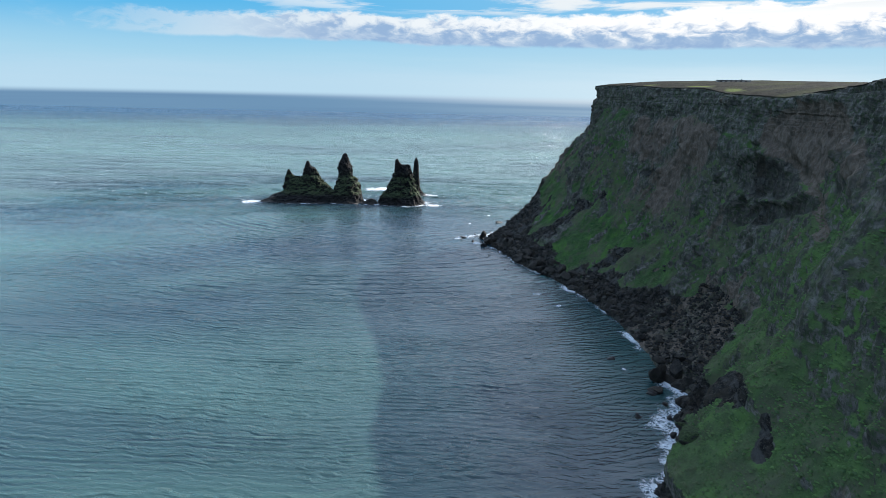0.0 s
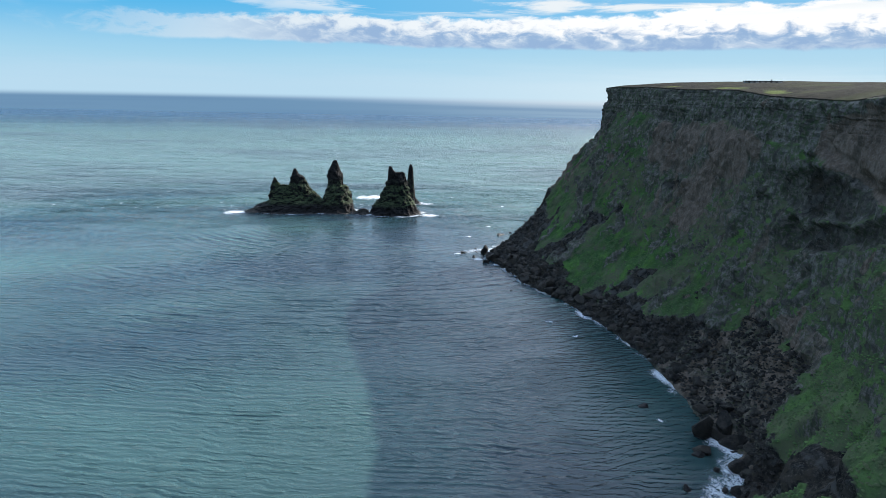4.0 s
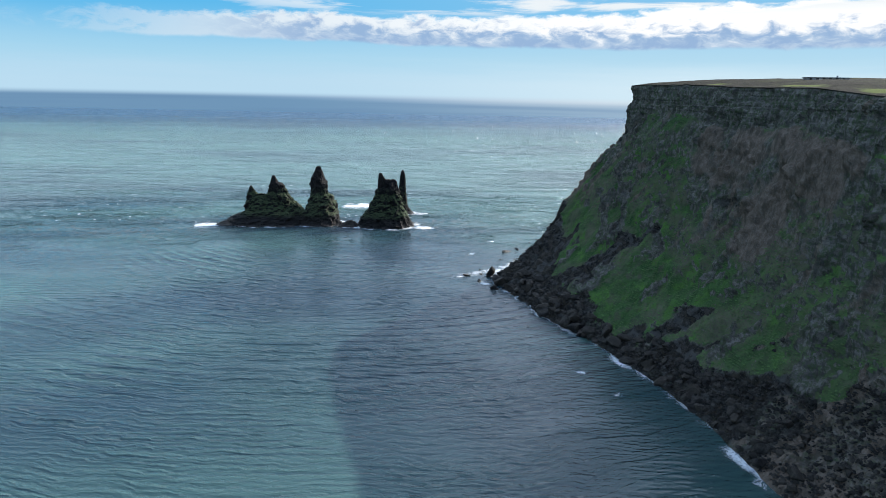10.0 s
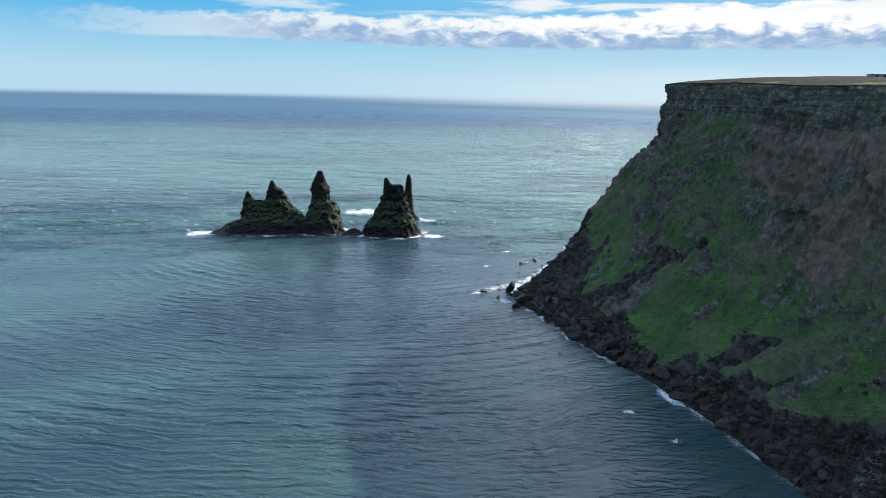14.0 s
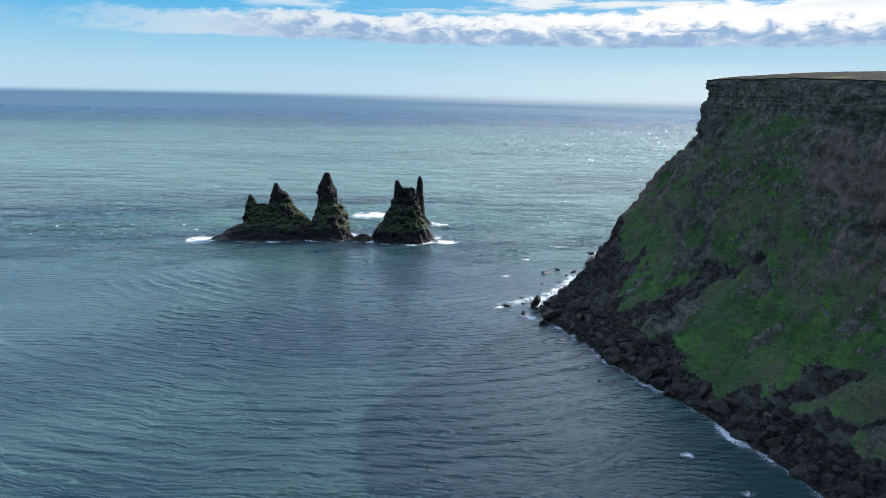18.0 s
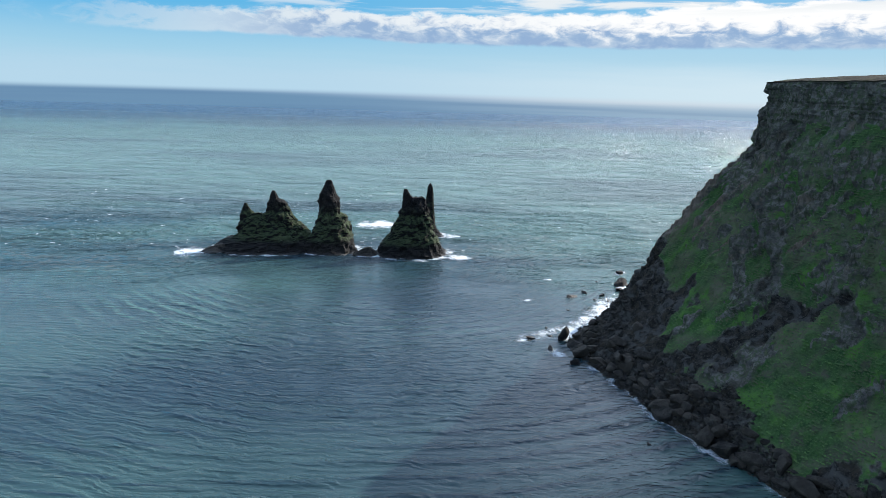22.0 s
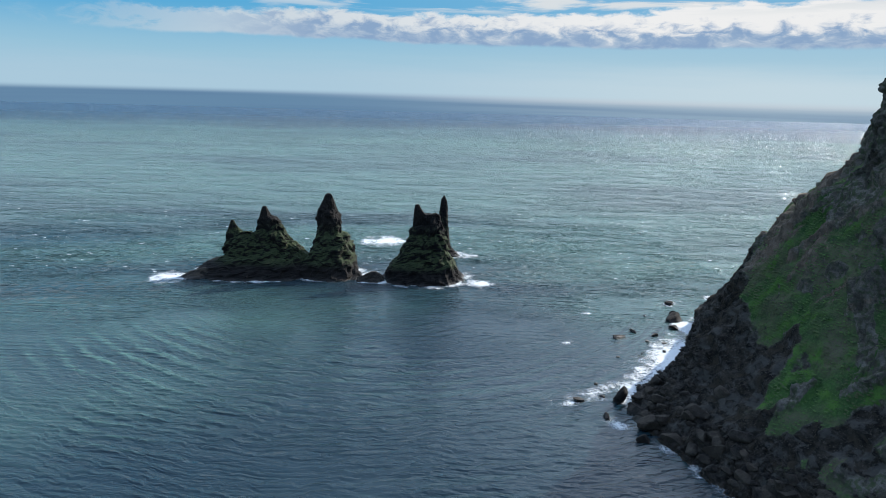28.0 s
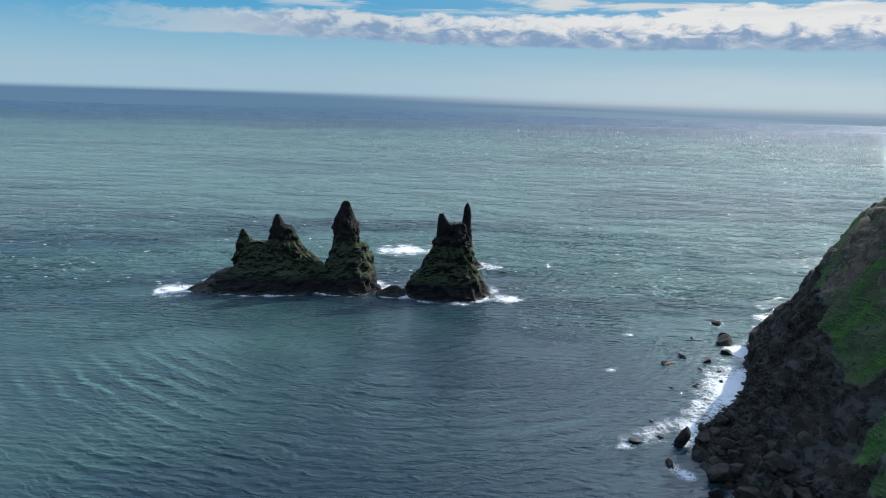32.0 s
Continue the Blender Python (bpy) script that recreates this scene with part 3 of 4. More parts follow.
# where the rock shows: cap of lava beds, foot of boulders and tuff, outcrops on slanting lines, bare slips
wave = fbm(q_uz * (0.03, 0.03, 1), 4, 3)
slant = fbm(np.stack([(uu * 0.62 + zz) * 0.055, (uu - zz * 0.6) * 0.016, 0 * zz], -1), 5, 11)
cap = step(0.83, 0.885, rel + wave * 0.06)
foot = 1 - step(8, 17, zz + 24 * fbm(q_uz * (0.016, 0.02, 1), 5, 5, 0.6) - 9 * np.exp(-((yy - 372) / 40) ** 2) - 12 * np.exp(-((yy - 655) / 38) ** 2) - 8 * np.exp(-((yy - 240) / 50) ** 2))
rib_n = fbm(np.stack([(uu + 0.35 * zz) * 0.10, zz * 0.038, 0 * zz], -1), 5, 11, 0.6)
outcrop = step(0.13, 0.22, rib_n + 0.25 * slant + 0.10 * wave + 0.07 * step(0.35, 0.75, rel) - 0.045 * step(505, 540, yy)) * step(0.06, 0.15, rel) * (1 - 0.8 * (1 - step(290, 350, yy)) * (1 - step(0.7, 0.8, rel)))


def patch(y, z, ry, rz, wob=0.5):
    d = ((yy - y) / ry) ** 2 + ((zz - z) / rz) ** 2
    return 1 - step(0.55, 1.25, d + wob * 1.6 * fbm(q_uz * (0.06, 0.06, 1), 4, 23))


def streak(points, w0, w1, wob=1.0):
    """A band along a line on the slope, given as places along the coast and heights."""
    best = np.full_like(zz, 9.0)
    for n, ((ya, za), (yb, zb)) in enumerate(zip(points[:-1], points[1:])):
        fr = np.clip(((yy - ya) * (yb - ya) + (zz - za) * (zb - za)) / ((yb - ya) ** 2 + (zb - za) ** 2), 0, 1)
        w = w0 + (w1 - w0) * (n + fr) / (len(points) - 1)
        best = np.minimum(best, np.hypot(yy - ya - fr * (yb - ya), zz - za - fr * (zb - za)) / w)
    return 1 - step(0.7, 1.15, best + wob * 0.9 * fbm(q_uz * (0.09, 0.09, 1), 4, 27))


scar = np.maximum(patch(305, 131, 52, 17, 0.35), patch(290, 122, 32, 12, 0.3))
slip = np.clip(0.75 * patch(505, 116, 27, 22) + scar + patch(452, 84, 13, 26) + patch(415, 118, 22, 18) * 0.7, 0, 1)
hollow = np.maximum(patch(338, 107, 38, 12, 0.35), streak(((356, 83), (310, 92), (262, 104)), 7, 5, 0.8))
track = streak(((355, 142), (347, 127), (303, 115), (253, 106), (227, 98)), 2.2, 3.0, 0.5)
pale = streak(((274, 145), (258, 134), (223, 124), (204, 116)), 5, 6)
side = np.interp(zz, (0, 18, 34, 49, 54, 60), (580, 589, 598, 610, 619, 640))
roof = np.interp(yy, (600, 615, 627, 643, 675, 700), (60, 54, 44, 48, 56, 60))
spit_n = fbm(q_uz * (0.07, 0.07, 1), 4, 99)
spit = step(-2, 2, yy - side + 14 * spit_n) * step(3, -3, zz - roof + 16 * spit_n) * (yy > 570)   # bare rock of the point
# tongues of dark scree slanting down towards the point, and small crags
tongue = np.maximum.reduce([streak(((536, 65), (549, 49), (560, 33), (578, 12)), 5, 12, 2.0), spit,
                            streak(((456, 34), (464, 24), (482, 8)), 4, 9, 2.0), streak(((432, 26), (440, 18), (458, 6)), 4, 10, 2.0), streak(((392, 20), (410, 8)), 9, 12)])
crags = np.maximum.reduce([streak(((608, 73), (589, 57)), 3, 4), streak(((575, 64), (568, 54)), 3, 4), streak(((532, 64), (523, 52)), 4, 4), streak(((612, 97), (592, 82)), 3, 4),
                           streak(((603, 77), (596, 66), (583, 50)), 4, 3, 1.4), streak(((591, 89), (578, 74), (567, 57)), 5, 4, 1.4), 0.85 * patch(634, 128, 30, 15, 0.8), patch(630, 66, 6, 4), patch(620, 76, 6, 4), streak(((497, 90), (468, 95)), 3, 3)])
scree = step(0.42, 0.62, patch(322, 14, 54, 40, 0.5) + 0.9 * fbm(np.stack([(yy + 0.8 * zz) * 0.09, (yy - zz) * 0.02, 0 * zz], -1), 4, 98) * step(14, 34, zz))
cove = np.maximum(streak(((260, 10), (240, 21), (222, 33), (196, 42)), 9, 6), streak(((181, 43), (172, 37)), 2.5, 4))
foot = np.maximum(foot, 0.92 * scree)
hollow2 = patch(243, 27, 9, 10, 0.3)
flankness = step(655, 690, yy + 0.25 * zz) * (1 - step(0.22, 0.36, rel + 0.1 * wave))
rocky = np.clip(np.maximum.reduce([cap * (1 - 0.8 * scar), foot, outcrop * (1 - scar), flankness, hollow, 0.9 * slip, tongue, crags, pale, cove]), 0, 1) * (1 - on_top)

# relief
p3 = P
gully = fbm(np.stack([uu * 0.045, zz * 0.012, 0 * zz], -1), 4, 31, ridged=True)
crag = fbm(p3 * (0.16, 0.16, 0.12), 5, 41, 0.55)
blocks = fbm(p3 * (0.33, 0.33, 0.33), 3, 47, 0.6, ridged=True)
beds = vnoise(np.stack([uu * 0.012, np.floor(zz / 3.3) + 0 * zz, 0 * zz], -1), 53)
soft = fbm(p3 * (0.09, 0.09, 0.09), 4, 61)
amp = 1.0 - on_top
D = amp * (3.4 * gully * step(0.08, 0.3, rel) * (1 - 0.6 * cap) + 2.0 * soft + rocky * (1 - 0.55 * cap) * (1 - 0.8 * scar) * (2.4 * crag + (0.7 + 0.7 * foot) * blocks) + 1.0 * fbm(p3 * 0.27, 3, 65) + 0.3 * fbm(p3 * 0.7, 3, 67))
beds2 = vnoise(np.stack([uu * 0.03, np.floor(zz / 1.5) + 0 * zz, 0 * zz], -1), 57)
D += cap * amp * (0.8 * beds + 0.25 * beds2 + 0.2 + 1.3 * fbm(np.stack([uu * 0.16, zz * 0.05, 0 * zz], -1), 4, 59)) - 5.5 * flankness * amp - 4.0 * amp * step(16, 4, zz) * (1 - step(285, 320, yy)) - 2.5 * cove * (0.5 + crag)
D += 1.1 * scree * amp * fbm(np.stack([(yy + 0.8 * zz) * 0.28, (yy - zz) * 0.03, 0 * zz], -1), 3, 97)
D -= 5.0 * hollow * (0.8 + 0.5 * crag) + 1.5 * scar + 5.0 * hollow2
for ky, kz, kr, kh in ((226, 30, 15, 7), (198, 46, 17, 8), (262, 24, 12, 5), (243, 44, 11, 5), (214, 62, 14, 5), (283, 34, 13, 4)):
    D += 0.7 * kh * np.exp(-((yy - ky) / kr) ** 2 - ((zz - kz) / (0.6 * kr)) ** 2)   # knolls of the bench
D += 1.8 * np.maximum(outcrop, crags) * amp * (0.6 + 1.5 * crag) - 0.75 * slip * amp - 1.6 * track + 1.5 * pale + 1.0 * tongue * amp * (crag - 0.4)
D *= 1 - 0.75 * step(-0.2, 0.0, -zz)
D *= 1 - 0.85 * step(0.985, 1.0, rel) * amp
Q = P + N0 * D[..., None]
Q[..., 2] += on_top * (0.9 * fbm(p3 * (0.05, 0.05, 1), 4, 71) * step(0, 12, P[..., 0] - lip_x[:, None]) + 0.25 * fbm(p3 * (0.4, 0.4, 1), 3, 73))
# turf creeps a little over the lip
Q[:, NF - 1, 0] -= 0.2
N1 = grid_normals(Q)
N1 *= np.sign((N1 * N0).sum(-1).mean())

ribs = step(0.22, 0.5, gully) * step(0.30, 0.5, rel) * (1 - cap) * amp
steep = step(0.34, 0.10, N1[..., 2]) * amp
lush = patch(585, 90, 75, 48, 0.6) * (1 - slip)
green = (1 - np.maximum.reduce([np.where(foot + flankness + hollow + tongue + scar + cove > 0.3, 1.0, 0.95) * rocky, 0.5 * ribs, 0.9 * steep * (1 - 0.7 * step(625, 665, yy))])) * (0.70 + 0.25 * wave + 0.45 * np.clip(N1[..., 2], 0, 1) + 0.25 * soft + 0.38 * lush)
green = np.clip(green - 0.13 * step(0.55, 0.8, rel) * (0.4 + 0.8 * fbm(q_uz * (0.05, 0.03, 1), 4, 83)), 0, 1)
brown = np.clip(0.35 * ribs + slip * (0.55 + 0.5 * crag) + 0.6 * scar + 0.40 * foot * step(-0.1, 0.3, fbm(q_uz * (0.06, 0.1, 1), 4, 91)) + 0.5 * step(-0.02, 0.22, fbm(q_uz * (0.022, 0.022, 1), 4, 95)) * (1 - 0.9 * lush) * step(0.3, 0.5, rel) * (1 - cap) + 0.45 * pale + 0.12 * outcrop + 0.50 * scree - 0.5 * hollow - 0.6 * tongue - cove + track, 0, 1) * amp
lawn = np.exp(-((P[..., 0] - lip_x[:, None] - 9) / 7) ** 2) * (np.exp(-((yy - 418) / 16) ** 2) + 0.8 * np.exp(-((yy - 480) / 20) ** 2) + 0.6 * np.exp(-((yy - 545) / 14) ** 2))
green = np.where(on_top > 0.5, np.clip(lawn + 0.5 * fbm(p3 * (0.08, 0.08, 1), 3, 101) * (lawn > 0.05), 0, 1), green)
top = on_top + (1 - on_top) * step(0.992, 1.0, rel)
kind_face = np.where(top > 0.5, 3, np.where(cap > 0.5, 2, np.where(foot + flankness > 0.5, 1, 0)))

headland = new("headland")
tagged(headland, "steep dark basalt headland with green grassy slopes above the sea", "cliff")
F = grid_faces(NU, NV)
Qf = Q.reshape(-1, 3)
# alpha is dark basalt; in the hollow it paints shade under the overhang
cover = np.stack([green, brown, top, np.clip((0.62 + 0.38 * step(500, 600, yy)) * foot - 0.8 * scree + 0.8 * flankness + 0.75 * tongue + cove + 0.25 * outcrop + 0.4 * crags + 0.4 * hollow, 0, 1)], -1).reshape(-1, 4)
fk = kind_face.reshape(-1)[F[:, 0]]
for k, (name, label) in enumerate((("grassy_slope", "steep green grass slope with dark rock outcrops"), ("rocky_foot", "dark bare rock and scree at the foot"),
                                   ("cap_rock", "layered dark lava beds along the top"), ("plateau", "olive-brown turf plateau on top"))):
    faces = F[fk == k]
    used, inv = np.unique(faces, return_inverse=True)
    ob = mesh_ob(name, Qf[used], inv.reshape(-1, 4), LAND, headland, k not in (1, 2))
    att = ob.data.color_attributes.new("cover", "FLOAT_COLOR", "POINT")
    att.data.foreach_set("color", cover[used].astype(np.float32).reshape(-1))
    if k in (0, 3):
        ob.data.normals_split_custom_set_from_vertices([tuple(v) for v in N1.reshape(-1, 3)[used].tolist()])
    tagged(ob, label)


def ground_z(x, y):
    """Height of the nearest point of the headland at a place."""
    d = (Qf[:, 0] - x) ** 2 + (Qf[:, 1] - y) ** 2
    return float(Qf[int(np.argmin(d)), 2])


# ---- sea stacks ----
def tower(knots, yc, depth, seed, lean=0.0, rough=1.0, dz=1.0, steps=40):
    """Rings up a pillar of rock: knots of height, left edge and right edge; depth: half its depth at the foot."""
    k = np.array(knots, float)
    zs = np.arange(-3.0, k[-1, 0] + 0.01, dz)
    zs[-1] = k[-1, 0]
    left, rightx = np.interp(zs, k[:, 0], k[:, 1]), np.interp(zs, k[:, 0], k[:, 2])
    th = np.linspace(0, 2 * np.pi, steps, endpoint=False)
    cx, hw = (left + rightx) / 2, (rightx - left) / 2
    hd = depth * np.interp(zs / k[-1, 0], (0, 0.25, 0.5, 0.8, 1), (1, 0.70, 0.42, 0.22, 0.06))
    hd = np.maximum(hd, np.minimum(hw * 0.8, 2.6))
    c, s = np.cos(th), np.sin(th)
    sq = (np.abs(c) ** 3 + np.abs(s) ** 3) ** (-1 / 3)
    x = cx[:, None] + hw[:, None] * (c * sq)[None]
    y = yc + lean * zs[:, None] + hd[:, None] * (s * sq)[None]
    p = np.stack([x, y, np.repeat(zs[:, None], steps, 1)], -1)
    out = np.stack([np.repeat((c * sq)[None], len(zs), 0), np.repeat((s * sq)[None], len(zs), 0), 0 * x], -1)
    thin = np.clip(hw / 13, 0.12, 1)[:, None]
    d = rough * thin * (3.4 * fbm(p * (0.13, 0.13, 0.05), 4, seed, 0.6, ridged=True) - 1.6 + 2.6 * fbm(p * (0.30, 0.30, 0.22), 3, seed + 9, 0.5)
                        + 1.6 * fbm(p * 0.16, 3, seed + 3))
    p = p + out * d[..., None]
    p[..., 2] += 1.3 * fbm(p * (0.5, 0.5, 0.1), 3, seed + 5) * step(4, 12, p[..., 2])
    n = len(zs)
    i, j = np.meshgrid(np.arange(n - 1), np.arange(steps), indexing="ij")
    a, b = i * steps + j, i * steps + (j + 1) % steps
    faces = [tuple(f) for f in np.stack([a, b, b + steps, a + steps], -1).reshape(-1, 4).tolist()]
    faces.append(tuple(range((n - 1) * steps, n * steps)))
    return p.reshape(-1, 3), faces


def rock_thing(name, bodies, mat, label, category, group=""):
    """A stack or skerry: one body, or an Empty over its masses of rock."""
    if len(bodies) == 1:
        v, f = bodies[0][1]
        return tagged(mesh_ob(name, v, f, mat, None, False), label, category, group)
    base = tagged(new(name), label, category, group)
    for part_name, (v, f) in bodies:
        mesh_ob(part_name, v, f, mat, base, False)
    return base


rock_thing("sea_stack", [
    ("massif", tower([(0, -241, -146), (6, -237, -148), (9, -229, -150), (11, -221, -152), (15, -216, -156), (22, -214, -162), (28, -212, -170), (32, -209, -180), (33.5, -204, -186)], 866, 29, 101, dz=1.0, steps=72)),
    ("peak", tower([(0, -223, -188), (15, -219, -190), (25, -216.5, -196), (33, -215, -203), (38, -214, -206.5), (42.5, -211.8, -210.0)], 869, 15, 117, dz=0.8)),
    ("peak", tower([(0, -206, -148), (14, -201, -150), (20, -197, -156), (28, -193, -164), (36, -190, -168.5), (43, -189, -172), (45.5, -188, -175), (47.5, -187.5, -179.5), (51, -186.4, -181), (54.8, -185, -182.4)], 868, 20, 131, dz=0.8, steps=56))],
    STACK, "dark twin-peaked basalt sea stack with patches of grass", "sea stack", "sea stacks")
rock_thing("sea_stack", [
    ("column", tower([(0, -157, -107), (7, -156, -110), (14, -150, -112), (22, -146, -112.5), (28, -143.5, -114), (33, -142.5, -117), (35, -142, -121.5), (46, -141.6, -122.8), (51, -140.4, -124.8), (56, -138.4, -126.0), (61, -136.0, -127.2), (65, -134.6, -128.6), (66, -133.6, -129.8)], 869, 27, 151, steps=56)),
    ("shelf", tower([(0, -117, -102), (2.5, -116, -104), (5, -114, -107), (6.5, -112, -109)], 856, 9, 157, dz=0.6, steps=32))],
    STACK, "tall dark basalt pinnacle standing in the sea", "sea stack", "sea stacks")
rock_thing("sea_stack", [
    ("massif", tower([(0, -86, -20), (5, -83, -24), (12, -80, -28), (20, -73, -32), (28, -69, -34.5), (36, -64.5, -36.5), (44, -62.5, -38), (51, -61.8, -40.5), (53.5, -61, -43)], 857, 25, 171, steps=64)),
    ("crown", tower([(0, -63, -46), (40, -62.8, -50), (52, -62.2, -52.5), (57, -61.5, -56), (60.8, -60.6, -58)], 857, 6, 187))],
    STACK, "broad dark basalt sea stack with a notched crown", "sea stack", "sea stacks")
rock_thing("sea_stack", [
    ("footing", tower([(0, -50, -20), (3, -47, -24), (6, -43, -27), (8, -40, -30)], 936, 13, 207, dz=0.8, steps=32)),
    ("needle", tower([(0, -48, -24), (4, -46, -27), (10, -42.5, -29), (22, -41, -30.5), (35, -40.5, -31), (45, -39.5, -31.5), (50, -38.5, -32.3), (56, -36.4, -34.8)], 938, 11, 201, steps=36))],
    STACK, "slender dark basalt needle standing in the sea", "sea stack", "sea stacks")
rock_thing("skerry", [("rock", tower([(0, -106, -84), (2.5, -105, -85), (5, -101, -88), (7.5, -96, -91)], 846, 7, 215, dz=0.6, steps=40))], BASALT, "low dark rock awash between the sea stacks", "rock")
rock_thing("skerry", [("rock", tower([(0, -248, -224), (2.5, -244, -224), (5, -237, -225), (7, -231, -226)], 852, 10, 231, dz=0.8, steps=40))], BASALT, "low dark rock shelf beside the sea stack", "rock")


# ---- boulders ----
def boulder_mesh(seed, sub=3):
    bm = bmesh.new()
    bmesh.ops.create_icosphere(bm, subdivisions=sub, radius=1.0)
    rng = np.random.RandomState(seed)
    v = np.array([x.co for x in bm.verts])
    for _ in range(14):
        n = rng.normal(size=3)
        n /= np.linalg.norm(n)
        d = v @ n - rng.uniform(0.42, 0.80)
        v -= np.maximum(d, 0)[:, None] * n * 0.92
    v *= (1 + 0.10 * fbm(v * 1.6 + seed, 3, seed))[:, None]
    for x, c in zip(bm.verts, v):
        x.co = c
    me = bpy.data.meshes.new("boulder")
    bm.to_mesh(me)
    bm.free()
    me.materials.append(BASALT)
    me.polygons.foreach_set("use_smooth", [False] * len(me.polygons))
    return me


BOULDERS = [boulder_mesh(300 + k) for k in range(10)]


DARK = mat_stone("dark_wet_rock", (0.007, 0.007, 0.007), (0.024, 0.022, 0.020))
SEA_ROCKS = [me.copy() for me in BOULDERS]
for me in SEA_ROCKS:
    me.materials[0] = DARK


def boulder(x, y, z, sx, sy, sz, turn, k, label, group="", name="boulder"):
    ob = new(name, (SEA_ROCKS if name == "rock" else BOULDERS)[k % 10])
    ob.matrix_basis = Matrix.LocRotScale((x, y, z), Euler((0.25 * math.sin(turn * 3), 0.25 * math.cos(turn * 5), turn)), (sx, sy, sz))
    return tagged(ob, label, "rock", group)


AWASH = "dark wet rock awash off the headland"
for n, (x, y, sx, sy, h) in enumerate((   # rocks standing in the water
        (26, 646, 4.4, 2.6, 1.6), (35, 628, 3.4, 2.6, 2.0), (71, 731, 5.5, 3.4, 2.0), (84, 741, 3.0, 2.2, 1.3), (96, 735, 2.8, 2.2, 1.6),
        (88, 725, 2.0, 1.6, 0.9), (97, 721, 2.4, 1.8, 1.0), (39, 650, 1.8, 1.4, 0.9), (39, 664, 1.5, 1.2, 0.8), (128, 797, 4.0, 3.4, 3.0),
        (114, 749, 5.5, 3.5, 2.6), (124, 775, 4.5, 3.6, 3.2), (102, 772, 1.6, 1.3, 1.0), (45, 607, 3.4, 3.0, 2.8), (58, 523, 1.4, 1.1, 0.7),
        (101, 331, 3.2, 2.4, 1.9), (95, 263, 2.4, 2.0, 1.4), (110, 287, 3.2, 2.6, 1.5), (106, 246, 2.4, 2.8, 2.4), (110, 262, 2.0, 1.8, 1.8),
        (104, 236, 3.0, 3.4, 2.6), (113, 276, 2.0, 2.2, 1.6), (62, 700, 1.4, 1.2, 0.7), (92, 708, 1.8, 1.5, 1.0), (78, 705, 1.2, 1.0, 0.6))):
    boulder(x, y, h * 0.15, sx, sy, h * 1.15, n * 1.7, n, AWASH, "rocks off the headland", "rock")
boulder(47, 645, 2.0, 4.3, 3.8, 7.6, 0.6, 3, "upright pointed dark rock at the tip of the headland", name="rock")
boulder(120, 765, 1.5, 8.0, 6.0, 6.2, 0.9, 5, "large dark rock standing in the surf", name="rock")
boulder(118, 302, 5.0, 6.0, 5.0, 9.5, 0.3, 2, "large square-sided dark boulder at the water's edge", name="boulder")
boulder(128, 304, 5.0, 5.5, 5.0, 8.5, 1.3, 6, "large square-sided dark boulder at the water's edge", name="boulder")
boulder(112, 290, 1.0, 5.0, 3.6, 3.2, 0.2, 8, "low dark boulder lapped by surf", name="boulder")

KNOLL = mat_stone("mossy_lava", (0.016, 0.016, 0.017), (0.050, 0.045, 0.040), 1.0)
for n, (x, y, r, up_) in enumerate(((106, 234, 4.0, -1.2), (121, 264, 4.0, -1.2), (97, 205, 6.0, -1.5))):
    ob = boulder(x, y, ground_z(x, y) + up_, r * 1.25, r * 1.1, r * 0.8, n * 1.3, n + 2, "dark lava rock with a grassy top at the shore", "grass-topped rocks", "rock_outcrop")
    ob.data = ob.data.copy()
    ob.data.materials[0] = KNOLL
for n, (x, y, r, label) in enumerate(((60, 632, 4.2, "large angular dark block in the boulder field"), (70, 612, 5.5, "large tan-topped block in the boulder field"), (66, 596, 4.0, "large angular dark block in the boulder field"),
                                  (78, 588, 5.0, "large angular dark block in the boulder field"), (72, 572, 4.2, "large angular dark block in the boulder field"), (80, 560, 4.6, "large angular dark block in the boulder field"),
                                  (88, 545, 4.0, "large angular dark block in the boulder field"), (90, 528, 4.4, "large angular dark block in the boulder field"), (66, 648, 4.0, "large angular dark block in the boulder field"),
                                  (56, 618, 3.6, "large angular dark block in the boulder field"), (104, 500, 3.8, "large angular dark block in the boulder field"), (82, 616, 4.8, "large angular dark block in the boulder field"))):
    boulder(x, y, ground_z(x, y) + 0.15 * r, r * 1.15, r * 0.95, r * 0.85, n * 2.1, n + 1, label, "blocks in the boulder field")

rng = np.random.RandomState(7)
cand = np.argwhere((zz > 0.4) & (zz < 15) & (yy > 205) & (yy < 668) & (on_top < 0.5) & (foot > 0.35))
pick = cand[rng.choice(len(cand), 1400, replace=False)]
made = 0
for i, j in pick:
    x, y, z = Q[i, j]
    low = math.exp(-z / 6.0)
    wide = 0.45 + 0.55 * math.exp(-((y - 545) / 95) ** 2)
    r = (1.0 + 4.0 * rng.rand() ** 2.4) * (0.5 + 0.8 * low) * (0.75 + 0.8 * wide)
    if r < 1.5 or made >= 280:
        continue
    made += 1
    boulder(x, y, z + 0.12 * r, r * rng.uniform(0.85, 1.35), r * rng.uniform(0.8, 1.2), r * rng.uniform(0.65, 1.0), rng.uniform(0, 6.3), rng.randint(10),
            "dark rounded basalt boulder on the rocky shore", "shore boulders")


